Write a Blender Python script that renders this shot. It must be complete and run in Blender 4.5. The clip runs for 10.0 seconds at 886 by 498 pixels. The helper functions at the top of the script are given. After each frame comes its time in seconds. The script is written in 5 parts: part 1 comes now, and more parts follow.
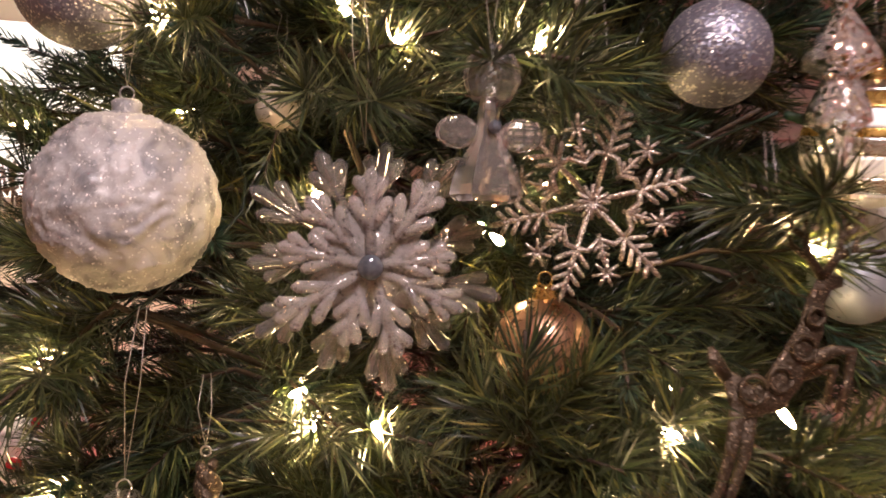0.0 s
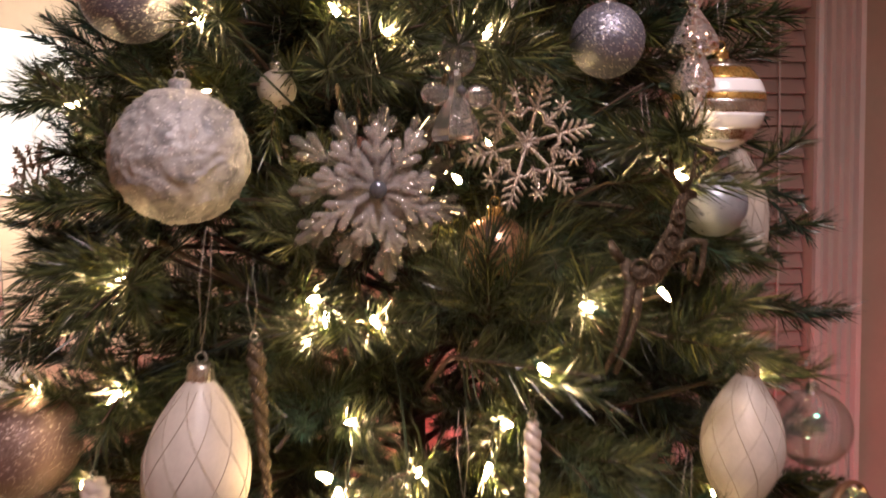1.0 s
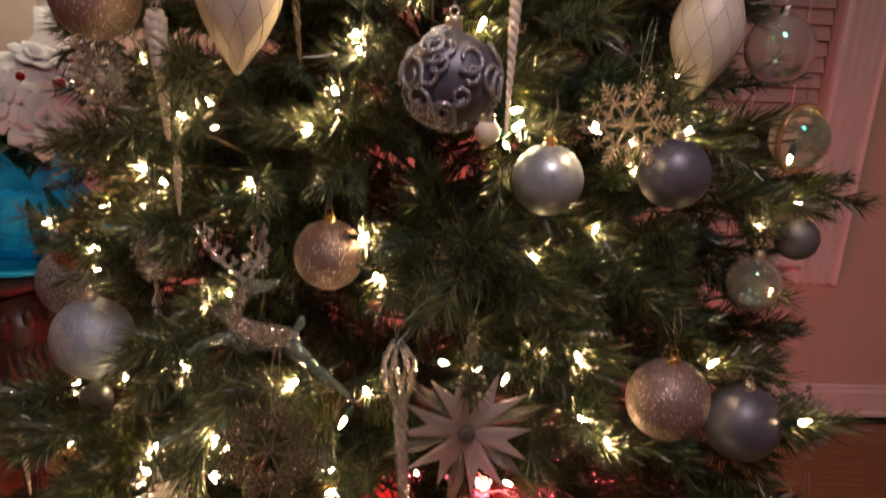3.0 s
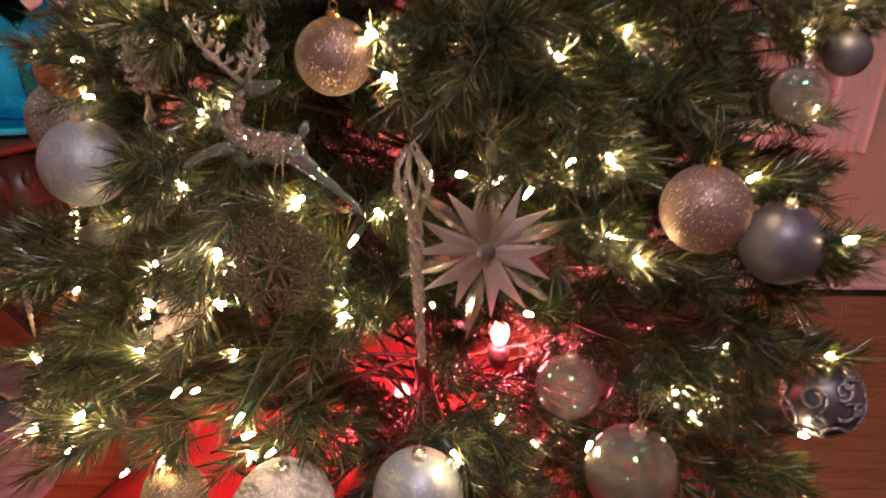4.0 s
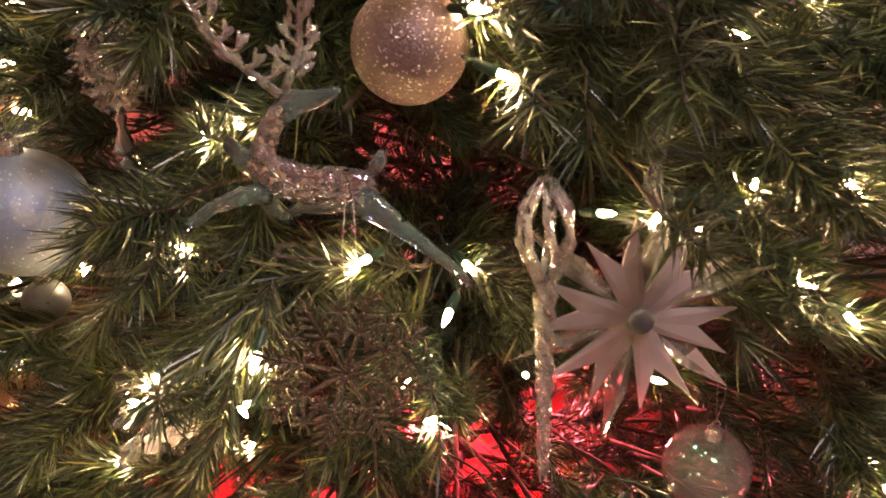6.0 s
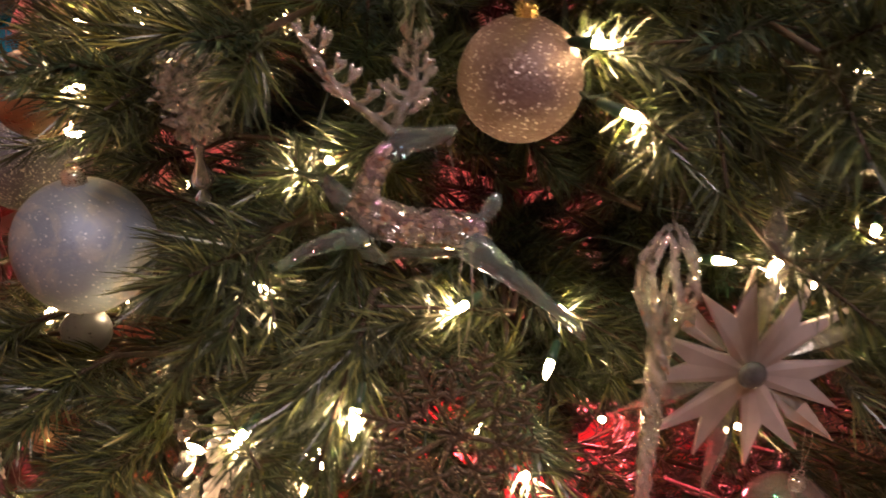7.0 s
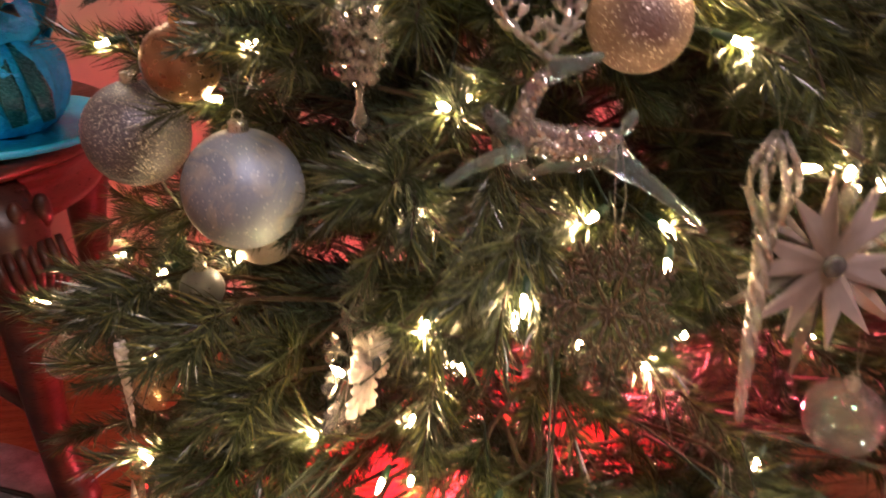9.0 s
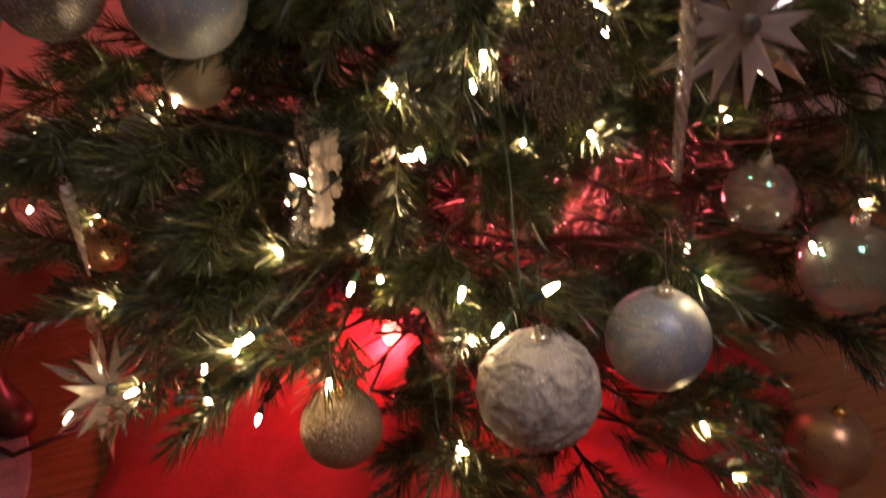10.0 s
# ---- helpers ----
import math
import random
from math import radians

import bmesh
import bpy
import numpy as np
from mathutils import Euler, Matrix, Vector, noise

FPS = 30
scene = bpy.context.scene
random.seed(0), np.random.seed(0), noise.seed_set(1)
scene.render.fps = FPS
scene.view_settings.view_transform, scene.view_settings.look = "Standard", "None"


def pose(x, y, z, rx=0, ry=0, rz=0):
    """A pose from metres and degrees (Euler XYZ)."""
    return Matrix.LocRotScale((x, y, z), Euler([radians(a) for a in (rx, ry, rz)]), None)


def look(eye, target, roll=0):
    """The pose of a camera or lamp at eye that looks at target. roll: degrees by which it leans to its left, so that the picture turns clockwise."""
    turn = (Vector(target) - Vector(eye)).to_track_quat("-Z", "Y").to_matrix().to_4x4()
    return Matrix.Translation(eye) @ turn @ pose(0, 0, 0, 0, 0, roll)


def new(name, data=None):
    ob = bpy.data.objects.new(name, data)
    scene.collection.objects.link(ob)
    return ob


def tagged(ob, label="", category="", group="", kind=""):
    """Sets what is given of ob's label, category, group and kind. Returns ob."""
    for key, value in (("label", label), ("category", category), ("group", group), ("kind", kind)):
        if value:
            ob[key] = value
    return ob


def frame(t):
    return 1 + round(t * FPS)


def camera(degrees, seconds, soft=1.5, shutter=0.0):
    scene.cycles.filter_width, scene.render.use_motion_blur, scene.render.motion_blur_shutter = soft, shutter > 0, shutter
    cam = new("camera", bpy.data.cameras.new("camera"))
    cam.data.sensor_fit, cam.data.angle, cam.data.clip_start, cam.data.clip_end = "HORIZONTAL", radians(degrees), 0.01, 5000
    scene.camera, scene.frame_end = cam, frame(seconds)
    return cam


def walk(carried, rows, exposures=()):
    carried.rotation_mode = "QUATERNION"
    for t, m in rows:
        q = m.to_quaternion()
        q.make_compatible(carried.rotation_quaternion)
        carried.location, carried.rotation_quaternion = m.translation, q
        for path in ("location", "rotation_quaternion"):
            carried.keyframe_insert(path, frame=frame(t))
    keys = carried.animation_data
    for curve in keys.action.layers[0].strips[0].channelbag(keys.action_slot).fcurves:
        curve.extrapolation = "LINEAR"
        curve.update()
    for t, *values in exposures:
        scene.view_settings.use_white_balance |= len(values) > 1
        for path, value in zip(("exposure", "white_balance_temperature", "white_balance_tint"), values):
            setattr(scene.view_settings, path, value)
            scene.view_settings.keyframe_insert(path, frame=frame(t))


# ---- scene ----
cam = camera(59.3, 10.0, 1.6, 0.5)
METRES, EYE, TILT, LEAN, TURN = 1.3, 1.5, 0.0, 0.0, 0.0
ROWS = [
    (0.0, 0.0, 0.0, 0.0, 0.07, -2.51, -1.71),
    (0.5, -0.0112, -0.0548, -0.0101, -3.28, -1.65, -0.67),
    (1.0, -0.0351, -0.1323, -0.0353, -5.84, -2.36, 0.19),
    (1.5, -0.0452, -0.1941, -0.0679, -6.21, -4.98, 0.44),
    (2.0, -0.0389, -0.2204, -0.1089, -5.49, -10.72, -0.81),
    (3.5, -0.0123, -0.2593, -0.221, -1.96, -20.94, -3.06),
    (4.0, -0.0162, -0.2311, -0.2641, -2.14, -24.94, -2.14),
    (4.5, -0.0389, -0.1674, -0.2761, -3.51, -26.39, -0.49),
    (5.0, -0.0646, -0.1034, -0.2907, -5.66, -27.12, -0.08),
    (6.5, -0.1262, -0.0108, -0.2952, -7.74, -27.09, -1.72),
    (7.0, -0.1551, 0.0084, -0.2916, -7.84, -26.71, -2.31),
    (7.5, -0.1836, 0.0239, -0.2904, -7.31, -26.78, -2.37),
    (8.0, -0.2108, 0.0167, -0.2844, -6.04, -26.7, -2.48),
    (8.5, -0.2365, -0.0128, -0.2945, -6.14, -25.59, -2.63),
    (9.0, -0.2605, -0.0542, -0.3172, -11.52, -24.89, -1.24),
    (9.5, -0.296, -0.0892, -0.3558, -16.88, -25.88, -0.16),
    (10.0, -0.3133, -0.1036, -0.3946, -20.86, -28.86, 0.62),
]
walk(cam, [(t, pose(0, 0, EYE, TILT, LEAN, TURN) @ pose(METRES * x, METRES * y, METRES * z, 90 + pitch, roll, yaw)) for t, x, y, z, yaw, pitch, roll in ROWS],
     [(0.0, 0.5), (1.0, 0.18), (1.5, 0.33), (2.0, -0.45), (3.5, -0.08), (4.0, 0.3), (4.5, 0.08), (5.0, 0.1), (6.5, 0.5), (7.0, 0.12), (7.5, 0.35), (8.0, 0.5), (9.0, 0.45), (9.5, 0.08), (10.0, -0.72)])


# ---- world and lights ----
world = bpy.data.worlds.new("night")
scene.world = world
world.use_nodes = True
world.node_tree.nodes["Background"].inputs[0].default_value = (0.02, 0.025, 0.05, 1)
world.node_tree.nodes["Background"].inputs[1].default_value = 0.3


def lamp(name, kind, place, energy, colour, size=0.1, target=None):
    data = bpy.data.lights.new(name, kind)
    data.energy, data.color = energy, colour
    if kind == "AREA":
        data.shape, data.size = "DISK", size
    else:
        data.shadow_soft_size = size
    ob = new(name, data)
    ob.matrix_world = look(place, target) if target else Matrix.Translation(place)
    return ob


FILL_W, TABLE_W, FLOOD_W = 24.0, 5.0, 29.0
# fill light from an unseen ceiling source, added and placed for brightness
lamp("added_fill_glow", "AREA", (0.15, -0.50, 2.40), FILL_W, (1.0, 0.80, 0.82), 0.42, (0.15, -0.50, 0.0))
lamp("table_lamp_glow", "POINT", (-0.89, 1.70, 1.69), TABLE_W, (1.0, 0.87, 0.66), 0.06)
FLOODS = ((0.152, 0.89, 0.44), (-0.10, 0.95, 0.20), (-0.02, 1.08, 0.17))
for spot in FLOODS:
    lamp("flood_glow", "POINT", spot, FLOOD_W, (1.0, 0.10, 0.13), 0.032)


# ---- materials ----
def material(name):
    m = bpy.data.materials.new(name)
    m.use_nodes = True
    nt = m.node_tree
    return m, nt, nt.nodes["Principled BSDF"]


def node(nt, kind, **inputs):
    n = nt.nodes.new(kind)
    for k, v in inputs.items():
        n.inputs[k.replace("_", " ")].default_value = v
    return n


def ramp(nt, source, stops):
    r = nt.nodes.new("ShaderNodeValToRGB")
    e = r.color_ramp.elements
    while len(e) < len(stops):
        e.new(0.5)
    for el, (p, c) in zip(e, stops):
        el.position, el.color = p, (*c, 1)
    nt.links.new(source, r.inputs[0])
    return r.outputs[0]


def coords(nt, scale=(1, 1, 1)):
    tc = nt.nodes.new("ShaderNodeTexCoord")
    mp = nt.nodes.new("ShaderNodeMapping")
    mp.inputs["Scale"].default_value = scale
    nt.links.new(tc.outputs["Object"], mp.inputs[0])
    return mp.outputs[0]


def bump(nt, b, height, strength, distance):
    n = node(nt, "ShaderNodeBump", Strength=strength, Distance=distance)
    nt.links.new(height, n.inputs["Height"])
    nt.links.new(n.outputs[0], b.inputs["Normal"])


def surface(name, dark, light, rough=0.5, metal=0.0, scale=20.0, relief=0.0, depth=0.002, stretch=(1, 1, 1), rough_var=0.12):
    """A surface of two tones with stains at one scale and grain at another."""
    m, nt, b = material(name)
    v = coords(nt, stretch)
    big = node(nt, "ShaderNodeTexNoise", Scale=scale, Detail=6.0, Roughness=0.6)
    fine = node(nt, "ShaderNodeTexNoise", Scale=scale * 9, Detail=3.0)
    nt.links.new(v, big.inputs["Vector"])
    nt.links.new(v, fine.inputs["Vector"])
    mix = node(nt, "ShaderNodeMath")
    mix.operation = "MULTIPLY_ADD"
    nt.links.new(fine.outputs[0], mix.inputs[0])
    mix.inputs[1].default_value = 0.35
    nt.links.new(big.outputs[0], mix.inputs[2])
    nt.links.new(ramp(nt, mix.outputs[0], [(0.42, dark), (0.9, light)]), b.inputs["Base Color"])
    rr = ramp(nt, fine.outputs[0], [(0.3, (rough - rough_var,) * 3), (0.7, (rough + rough_var,) * 3)])
    nt.links.new(rr, b.inputs["Roughness"])
    b.inputs["Metallic"].default_value = metal
    if relief:
        bump(nt, b, mix.outputs[0], relief, depth)
    return m


def tilt_facets(nt, b, colour, tilt):
    """Tilts every tiny flake or facet its own way."""
    geo = nt.nodes.new("ShaderNodeNewGeometry")
    off = node(nt, "ShaderNodeVectorMath")
    off.operation = "SUBTRACT"
    off.inputs[1].default_value = (0.5, 0.5, 0.5)
    nt.links.new(colour, off.inputs[0])
    sc = node(nt, "ShaderNodeVectorMath")
    sc.operation = "SCALE"
    sc.inputs["Scale"].default_value = tilt
    nt.links.new(off.outputs[0], sc.inputs[0])
    add = node(nt, "ShaderNodeVectorMath")
    nt.links.new(geo.outputs["Normal"], add.inputs[0])
    nt.links.new(sc.outputs[0], add.inputs[1])
    no = node(nt, "ShaderNodeVectorMath")
    no.operation = "NORMALIZE"
    nt.links.new(add.outputs[0], no.inputs[0])
    nt.links.new(no.outputs[0], b.inputs["Normal"])


def glitter(name, base, spark, metal=0.75, rough=0.32, scale=900.0, share=0.75, tilt=0.8, vein=None):
    """Paint covered with tiny flakes, each tilted its own way."""
    m, nt, b = material(name)
    v = coords(nt)
    vo = node(nt, "ShaderNodeTexVoronoi", Scale=scale)
    nt.links.new(v, vo.inputs["Vector"])
    patch = node(nt, "ShaderNodeTexNoise", Scale=35.0, Detail=4.0)
    nt.links.new(v, patch.inputs["Vector"])
    col = node(nt, "ShaderNodeMix")
    col.data_type = "RGBA"
    col.inputs[6].default_value, col.inputs[7].default_value = (*base, 1), (*spark, 1)
    if vein:
        swirl = node(nt, "ShaderNodeTexNoise", Scale=22.0, Detail=5.0, Distortion=2.2)
        nt.links.new(v, swirl.inputs["Vector"])
        nt.links.new(ramp(nt, swirl.outputs[0], [(0.36, vein), (0.50, base), (0.62, base)]), col.inputs[6])
    nt.links.new(ramp(nt, vo.outputs["Color"], [(share - 0.15, (0, 0, 0)), (share, (1, 1, 1))]), col.inputs[0])
    nt.links.new(col.outputs[2], b.inputs["Base Color"])
    b.inputs["Metallic"].default_value = metal
    nt.links.new(ramp(nt, patch.outputs[0], [(0.3, (rough - 0.1,) * 3), (0.7, (rough + 0.15,) * 3)]), b.inputs["Roughness"])
    tilt_facets(nt, b, vo.outputs["Color"], tilt)
    return m


def glass(name, tint, rough=0.03, ior=1.47, ripple=0.0, scale=60.0, through_part=1.0, film=0.0):
    m, nt, b = material(name)
    b.inputs["Base Color"].default_value = (*tint, 1)
    b.inputs["Transmission Weight"].default_value = through_part
    b.inputs["Roughness"].default_value = rough
    b.inputs["IOR"].default_value = ior
    b.inputs["Thin Film Thickness"].default_value = film
    b.inputs["Thin Film IOR"].default_value = 1.7
    if ripple:
        n = node(nt, "ShaderNodeTexNoise", Scale=scale, Detail=3.0)
        nt.links.new(coords(nt), n.inputs["Vector"])
        bump(nt, b, n.outputs[0], ripple, 0.002)
    return m


def clear(name, tint, rough, through_part, facets=0.0, grain=420.0, glint=0.0, film=0.0, flakes=0.0):
    """Clear moulded plastic or glass with some haze and a gently uneven face."""
    m, nt, b = material(name)
    b.inputs["Base Color"].default_value = (*tint, 1)
    b.inputs["Transmission Weight"].default_value = through_part
    b.inputs["Roughness"].default_value = rough
    b.inputs["IOR"].default_value = 1.47
    b.inputs["Coat Weight"].default_value = 0.4
    b.inputs["Coat Roughness"].default_value = 0.05
    b.inputs["Metallic"].default_value = glint
    b.inputs["Thin Film Thickness"].default_value = film
    b.inputs["Thin Film IOR"].default_value = 1.8
    n = node(nt, "ShaderNodeTexNoise", Scale=80.0, Detail=3.0)
    nt.links.new(coords(nt), n.inputs["Vector"])
    bump(nt, b, n.outputs[0], 0.3, 0.002)
    if facets:
        vo = node(nt, "ShaderNodeTexVoronoi", Scale=grain)
        nt.links.new(coords(nt), vo.inputs["Vector"])
        tilt_facets(nt, b, vo.outputs["Color"], facets)
        if flakes:
            nt.links.new(ramp(nt, vo.outputs["Color"], [(0.98 - flakes, (glint,) * 3), (1.0 - flakes, (1, 1, 1))]), b.inputs["Metallic"])
    return m


def frosted(name, colour, rough=0.4, through_part=0.35, specks=False):
    """Milky acrylic, with dark glitter specks if asked."""
    m, nt, b = material(name)
    b.inputs["Transmission Weight"].default_value = through_part
    b.inputs["Roughness"].default_value = rough
    b.inputs["IOR"].default_value = 1.46
    b.inputs["Coat Weight"].default_value = 0.6
    b.inputs["Coat Roughness"].default_value = 0.06
    v = coords(nt)
    n = node(nt, "ShaderNodeTexNoise", Scale=70.0, Detail=4.0)
    nt.links.new(v, n.inputs["Vector"])
    tone = ramp(nt, n.outputs[0], [(0.3, tuple(c * 0.8 for c in colour)), (0.7, colour)])
    if specks:
        vo = node(nt, "ShaderNodeTexVoronoi", Scale=330.0)
        nt.links.new(v, vo.inputs["Vector"])
        mix = node(nt, "ShaderNodeMix")
        mix.data_type = "RGBA"
        mix.inputs[7].default_value = (0.10, 0.075, 0.06, 1)
        nt.links.new(tone, mix.inputs[6])
        nt.links.new(ramp(nt, vo.outputs["Distance"], [(0.18, (1, 1, 1)), (0.24, (0, 0, 0))]), mix.inputs[0])
        tone = mix.outputs[2]
    nt.links.new(tone, b.inputs["Base Color"])
    bump(nt, b, n.outputs[0], 0.25, 0.001)
    return m


def glow(name, colour, strength):
    m, nt, b = material(name)
    b.inputs["Base Color"].default_value = (0.9, 0.85, 0.75, 1)
    b.inputs["Emission Color"].default_value = (*colour, 1)
    b.inputs["Emission Strength"].default_value = strength
    b.inputs["Roughness"].default_value = 0.2
    return m


def needle_material(name, stops):
    m, nt, b = material(name)
    geo = nt.nodes.new("ShaderNodeNewGeometry")
    tone = ramp(nt, geo.outputs["Random Per Island"], stops)
    n = node(nt, "ShaderNodeTexNoise", Scale=7.0, Detail=2.0)
    nt.links.new(coords(nt), n.inputs["Vector"])
    mix = node(nt, "ShaderNodeMix")
    mix.data_type, mix.blend_type = "RGBA", "MULTIPLY"
    mix.inputs[0].default_value = 1.0
    nt.links.new(tone, mix.inputs[6])
    nt.links.new(ramp(nt, n.outputs[0], [(0.3, (0.75, 0.9, 1.0)), (0.7, (1.15, 1.05, 0.8))]), mix.inputs[7])
    nt.links.new(mix.outputs[2], b.inputs["Base Color"])
    b.inputs["Roughness"].default_value = 0.36
    b.inputs["Specular IOR Level"].default_value = 0.75
    return m


NEEDLE = needle_material("pine_needles", [(0.0, (0.008, 0.015, 0.006)), (0.5, (0.022, 0.035, 0.011)), (0.85, (0.066, 0.078, 0.023)), (1.0, (0.20, 0.19, 0.06))])
NEEDLE_BLUE = needle_material("spruce_needles", [(0.0, (0.006, 0.017, 0.012)), (0.5, (0.014, 0.036, 0.024)), (0.85, (0.036, 0.074, 0.046)), (1.0, (0.10, 0.15, 0.09))])
STEM = surface("brown_stem", (0.018, 0.013, 0.008), (0.060, 0.034, 0.018), 0.7, scale=60, relief=0.4)
TRUNK = surface("trunk_bark", (0.03, 0.02, 0.013), (0.09, 0.055, 0.03), 0.8, scale=25, relief=0.6, stretch=(1, 1, 0.3))
WIRE = surface("green_wire", (0.003, 0.010, 0.005), (0.007, 0.018, 0.009), 0.6, scale=50)
SOCKET = surface("green_socket", (0.006, 0.025, 0.014), (0.015, 0.05, 0.028), 0.4, scale=90)
BULB = glow("lit_bulb", (1.0, 0.67, 0.33), 285.0)
FLOOD = glow("red_flood_glass", (1.0, 0.22, 0.16), 14.0)
# last tone: dark swirls, grey tint plus shade of the folds put into colour
PEARL = glitter("white_glitter_relief", (0.40, 0.385, 0.38), (0.90, 0.87, 0.83), 0.1, 0.5, 900, 0.965, 0.2, (0.19, 0.19, 0.20))
PEARL_PLAIN = surface("pearl_shell", (0.43, 0.385, 0.345), (0.57, 0.515, 0.46), 0.45, 0.0, 40, 0.1, 0.001)
NETTING = surface("tan_netting", (0.30, 0.25, 0.20), (0.46, 0.40, 0.33), 0.5, 0.2, 200)
TAUPE = glitter("taupe_glitter", (0.30, 0.22, 0.15), (0.65, 0.5, 0.34), 0.4, 0.5, 900, 0.85)
SILVER_MATT = surface("silver_matt", (0.22, 0.245, 0.29), (0.36, 0.39, 0.44), 0.38, 0.5, 18, 0.05, 0.001)
SILVER_GLIT = glitter("silver_glitter", (0.20, 0.20, 0.25), (0.95, 0.92, 0.88), 0.6, 0.4, 900, 0.88, 0.5)
FLAKE_GLIT = glitter("champagne_glitter", (0.34, 0.29, 0.25), (0.95, 0.82, 0.68), 0.8, 0.35, 1300, 0.75)
BRONZE_GLIT = glitter("bronze_glitter", (0.060, 0.042, 0.026), (0.55, 0.40, 0.26), 0.6, 0.42, 1300, 0.945)
SILVER_SWIRL = glitter("silver_swirl", (0.26, 0.31, 0.39), (0.85, 0.85, 0.85), 0.4, 0.45, 800, 0.985, 0.12, (0.42, 0.42, 0.42))
GOLD = surface("gold_metal", (0.26, 0.15, 0.085), (0.46, 0.28, 0.17), 0.32, 0.7, 22, 0.04, 0.001, rough_var=0.06)
COPPER = surface("copper_metal", (0.36, 0.20, 0.13), (0.56, 0.34, 0.22), 0.30, 0.9, 22, 0.04, 0.001, rough_var=0.06)
ROSE_GLIT = glitter("rose_gold_glitter", (0.20, 0.13, 0.115), (1.0, 0.84, 0.75), 0.35, 0.45, 850, 0.945, 0.45)
PURPLE = surface("grey_violet_shell", (0.07, 0.07, 0.10), (0.14, 0.135, 0.18), 0.45, 0.5, 30, 0.1, 0.001)
CAP = surface("cap_metal", (0.5, 0.48, 0.45), (0.8, 0.78, 0.74), 0.28, 1.0, 90, 0.1, 0.0005)
GOLDCAP = surface("gold_cap", (0.55, 0.36, 0.13), (0.9, 0.66, 0.3), 0.25, 1.0, 90, 0.1, 0.0005)
THREAD = surface("silver_thread", (0.2, 0.19, 0.17), (0.45, 0.42, 0.38), 0.35, 0.6, 300)
ACRYLIC = clear("clear_acrylic", (0.97, 0.95, 0.94), 0.015, 0.94)
SPARKLE = clear("cut_acrylic", (1.0, 0.97, 0.98), 0.06, 0.84, 0.9, 330.0, 0.02, 420.0, 0.28)
THINGLASS = glass("thin_glass", (0.96, 0.95, 0.95), 0.0, 1.42, 0.05, 25.0, 0.955, 380.0)
TEAL_ACRYLIC = clear("pale_teal_acrylic", (0.62, 0.90, 0.92), 0.04, 0.95, 0.35, 200.0, 0.0, 480.0, 0.12)
ICE = frosted("milky_acrylic", (0.92, 0.86, 0.83), 0.10, 0.80, True)
FROST = frosted("frosted_plate", (0.56, 0.475, 0.455), 0.4, 0.42)
FROST_BODY = clear("glittered_acrylic", (0.94, 0.92, 0.92), 0.06, 0.92, 0.9, 380.0, 0.02, 440.0, 0.40)
FROST_ICE = frosted("frosted_ice", (0.86, 0.76, 0.71), 0.35, 0.3)
GEM = surface("grey_gem", (0.06, 0.07, 0.09), (0.22, 0.24, 0.28), 0.08, 0.6, 60, rough_var=0.04)
WHITE_PAINT = surface("white_trim_paint", (0.78, 0.72, 0.69), (0.86, 0.80, 0.77), 0.4, 0, 9, 0.05)
SLAT = surface("blind_slat", (0.52, 0.40, 0.37), (0.62, 0.50, 0.46), 0.5, 0, 6, 0.05, stretch=(0.3, 1, 1))
WALL = surface("wall_paint", (0.60, 0.49, 0.41), (0.68, 0.57, 0.48), 0.7, 0, 5, 0.12, 0.002)
WALL_CREAM = surface("cream_wall_paint", (0.66, 0.57, 0.42), (0.75, 0.66, 0.50), 0.7, 0, 5, 0.12, 0.002)
CEILING = surface("ceiling_paint", (0.70, 0.66, 0.62), (0.78, 0.74, 0.70), 0.8, 0, 8, 0.1)
PLANK = surface("oak_plank", (0.16, 0.065, 0.028), (0.36, 0.17, 0.075), 0.35, 0, 7, 0.12, 0.001, stretch=(1, 9, 1))
RUG = surface("grey_rug", (0.10, 0.10, 0.115), (0.26, 0.25, 0.27), 0.95, 0, 30, 0.9, 0.004)
VELVET = surface("red_velvet", (0.60, 0.035, 0.06), (0.86, 0.075, 0.10), 0.8, 0, 14, 0.5, 0.004)
MAHOGANY = surface("dark_mahogany", (0.022, 0.009, 0.007), (0.085, 0.030, 0.020), 0.36, 0, 9, 0.15, 0.001, stretch=(1, 1, 6))
BLUE_GLASS = surface("blue_glazed_foil", (0.004, 0.38, 0.74), (0.02, 0.66, 1.0), 0.14, 0.0, 14, 0.35, 0.006)
BLUE_FOIL = surface("crumpled_blue_foil", (0.003, 0.34, 0.72), (0.01, 0.62, 1.0), 0.14, 0.12, 26, 0.9, 0.012)
TEAL_FOIL = surface("dark_teal_foil", (0.003, 0.07, 0.08), (0.01, 0.20, 0.21), 0.25, 0.4, 30, 0.8, 0.008)
WHITE_SILK = surface("white_silk_petal", (0.70, 0.69, 0.70), (0.86, 0.85, 0.85), 0.6, 0, 35, 0.25)
LEAF = surface("dark_leaf", (0.008, 0.03, 0.02), (0.03, 0.07, 0.04), 0.4, 0, 40, 0.3)
BERRY = surface("red_berry", (0.30, 0.01, 0.015), (0.55, 0.03, 0.04), 0.25, 0, 60)
PORCELAIN = surface("white_porcelain", (0.78, 0.77, 0.78), (0.86, 0.85, 0.85), 0.15, 0, 12)
SHADE = glow("lit_lampshade", (1.0, 0.95, 0.88), 1.15)
# glow for the dish of the added, unseen ceiling fixture
FILL_DIFFUSER = glow("fill_diffuser", (1.0, 0.88, 0.8), 2.0)
BLACK = surface("black_plastic", (0.01, 0.01, 0.01), (0.03, 0.03, 0.03), 0.4, 0, 40)
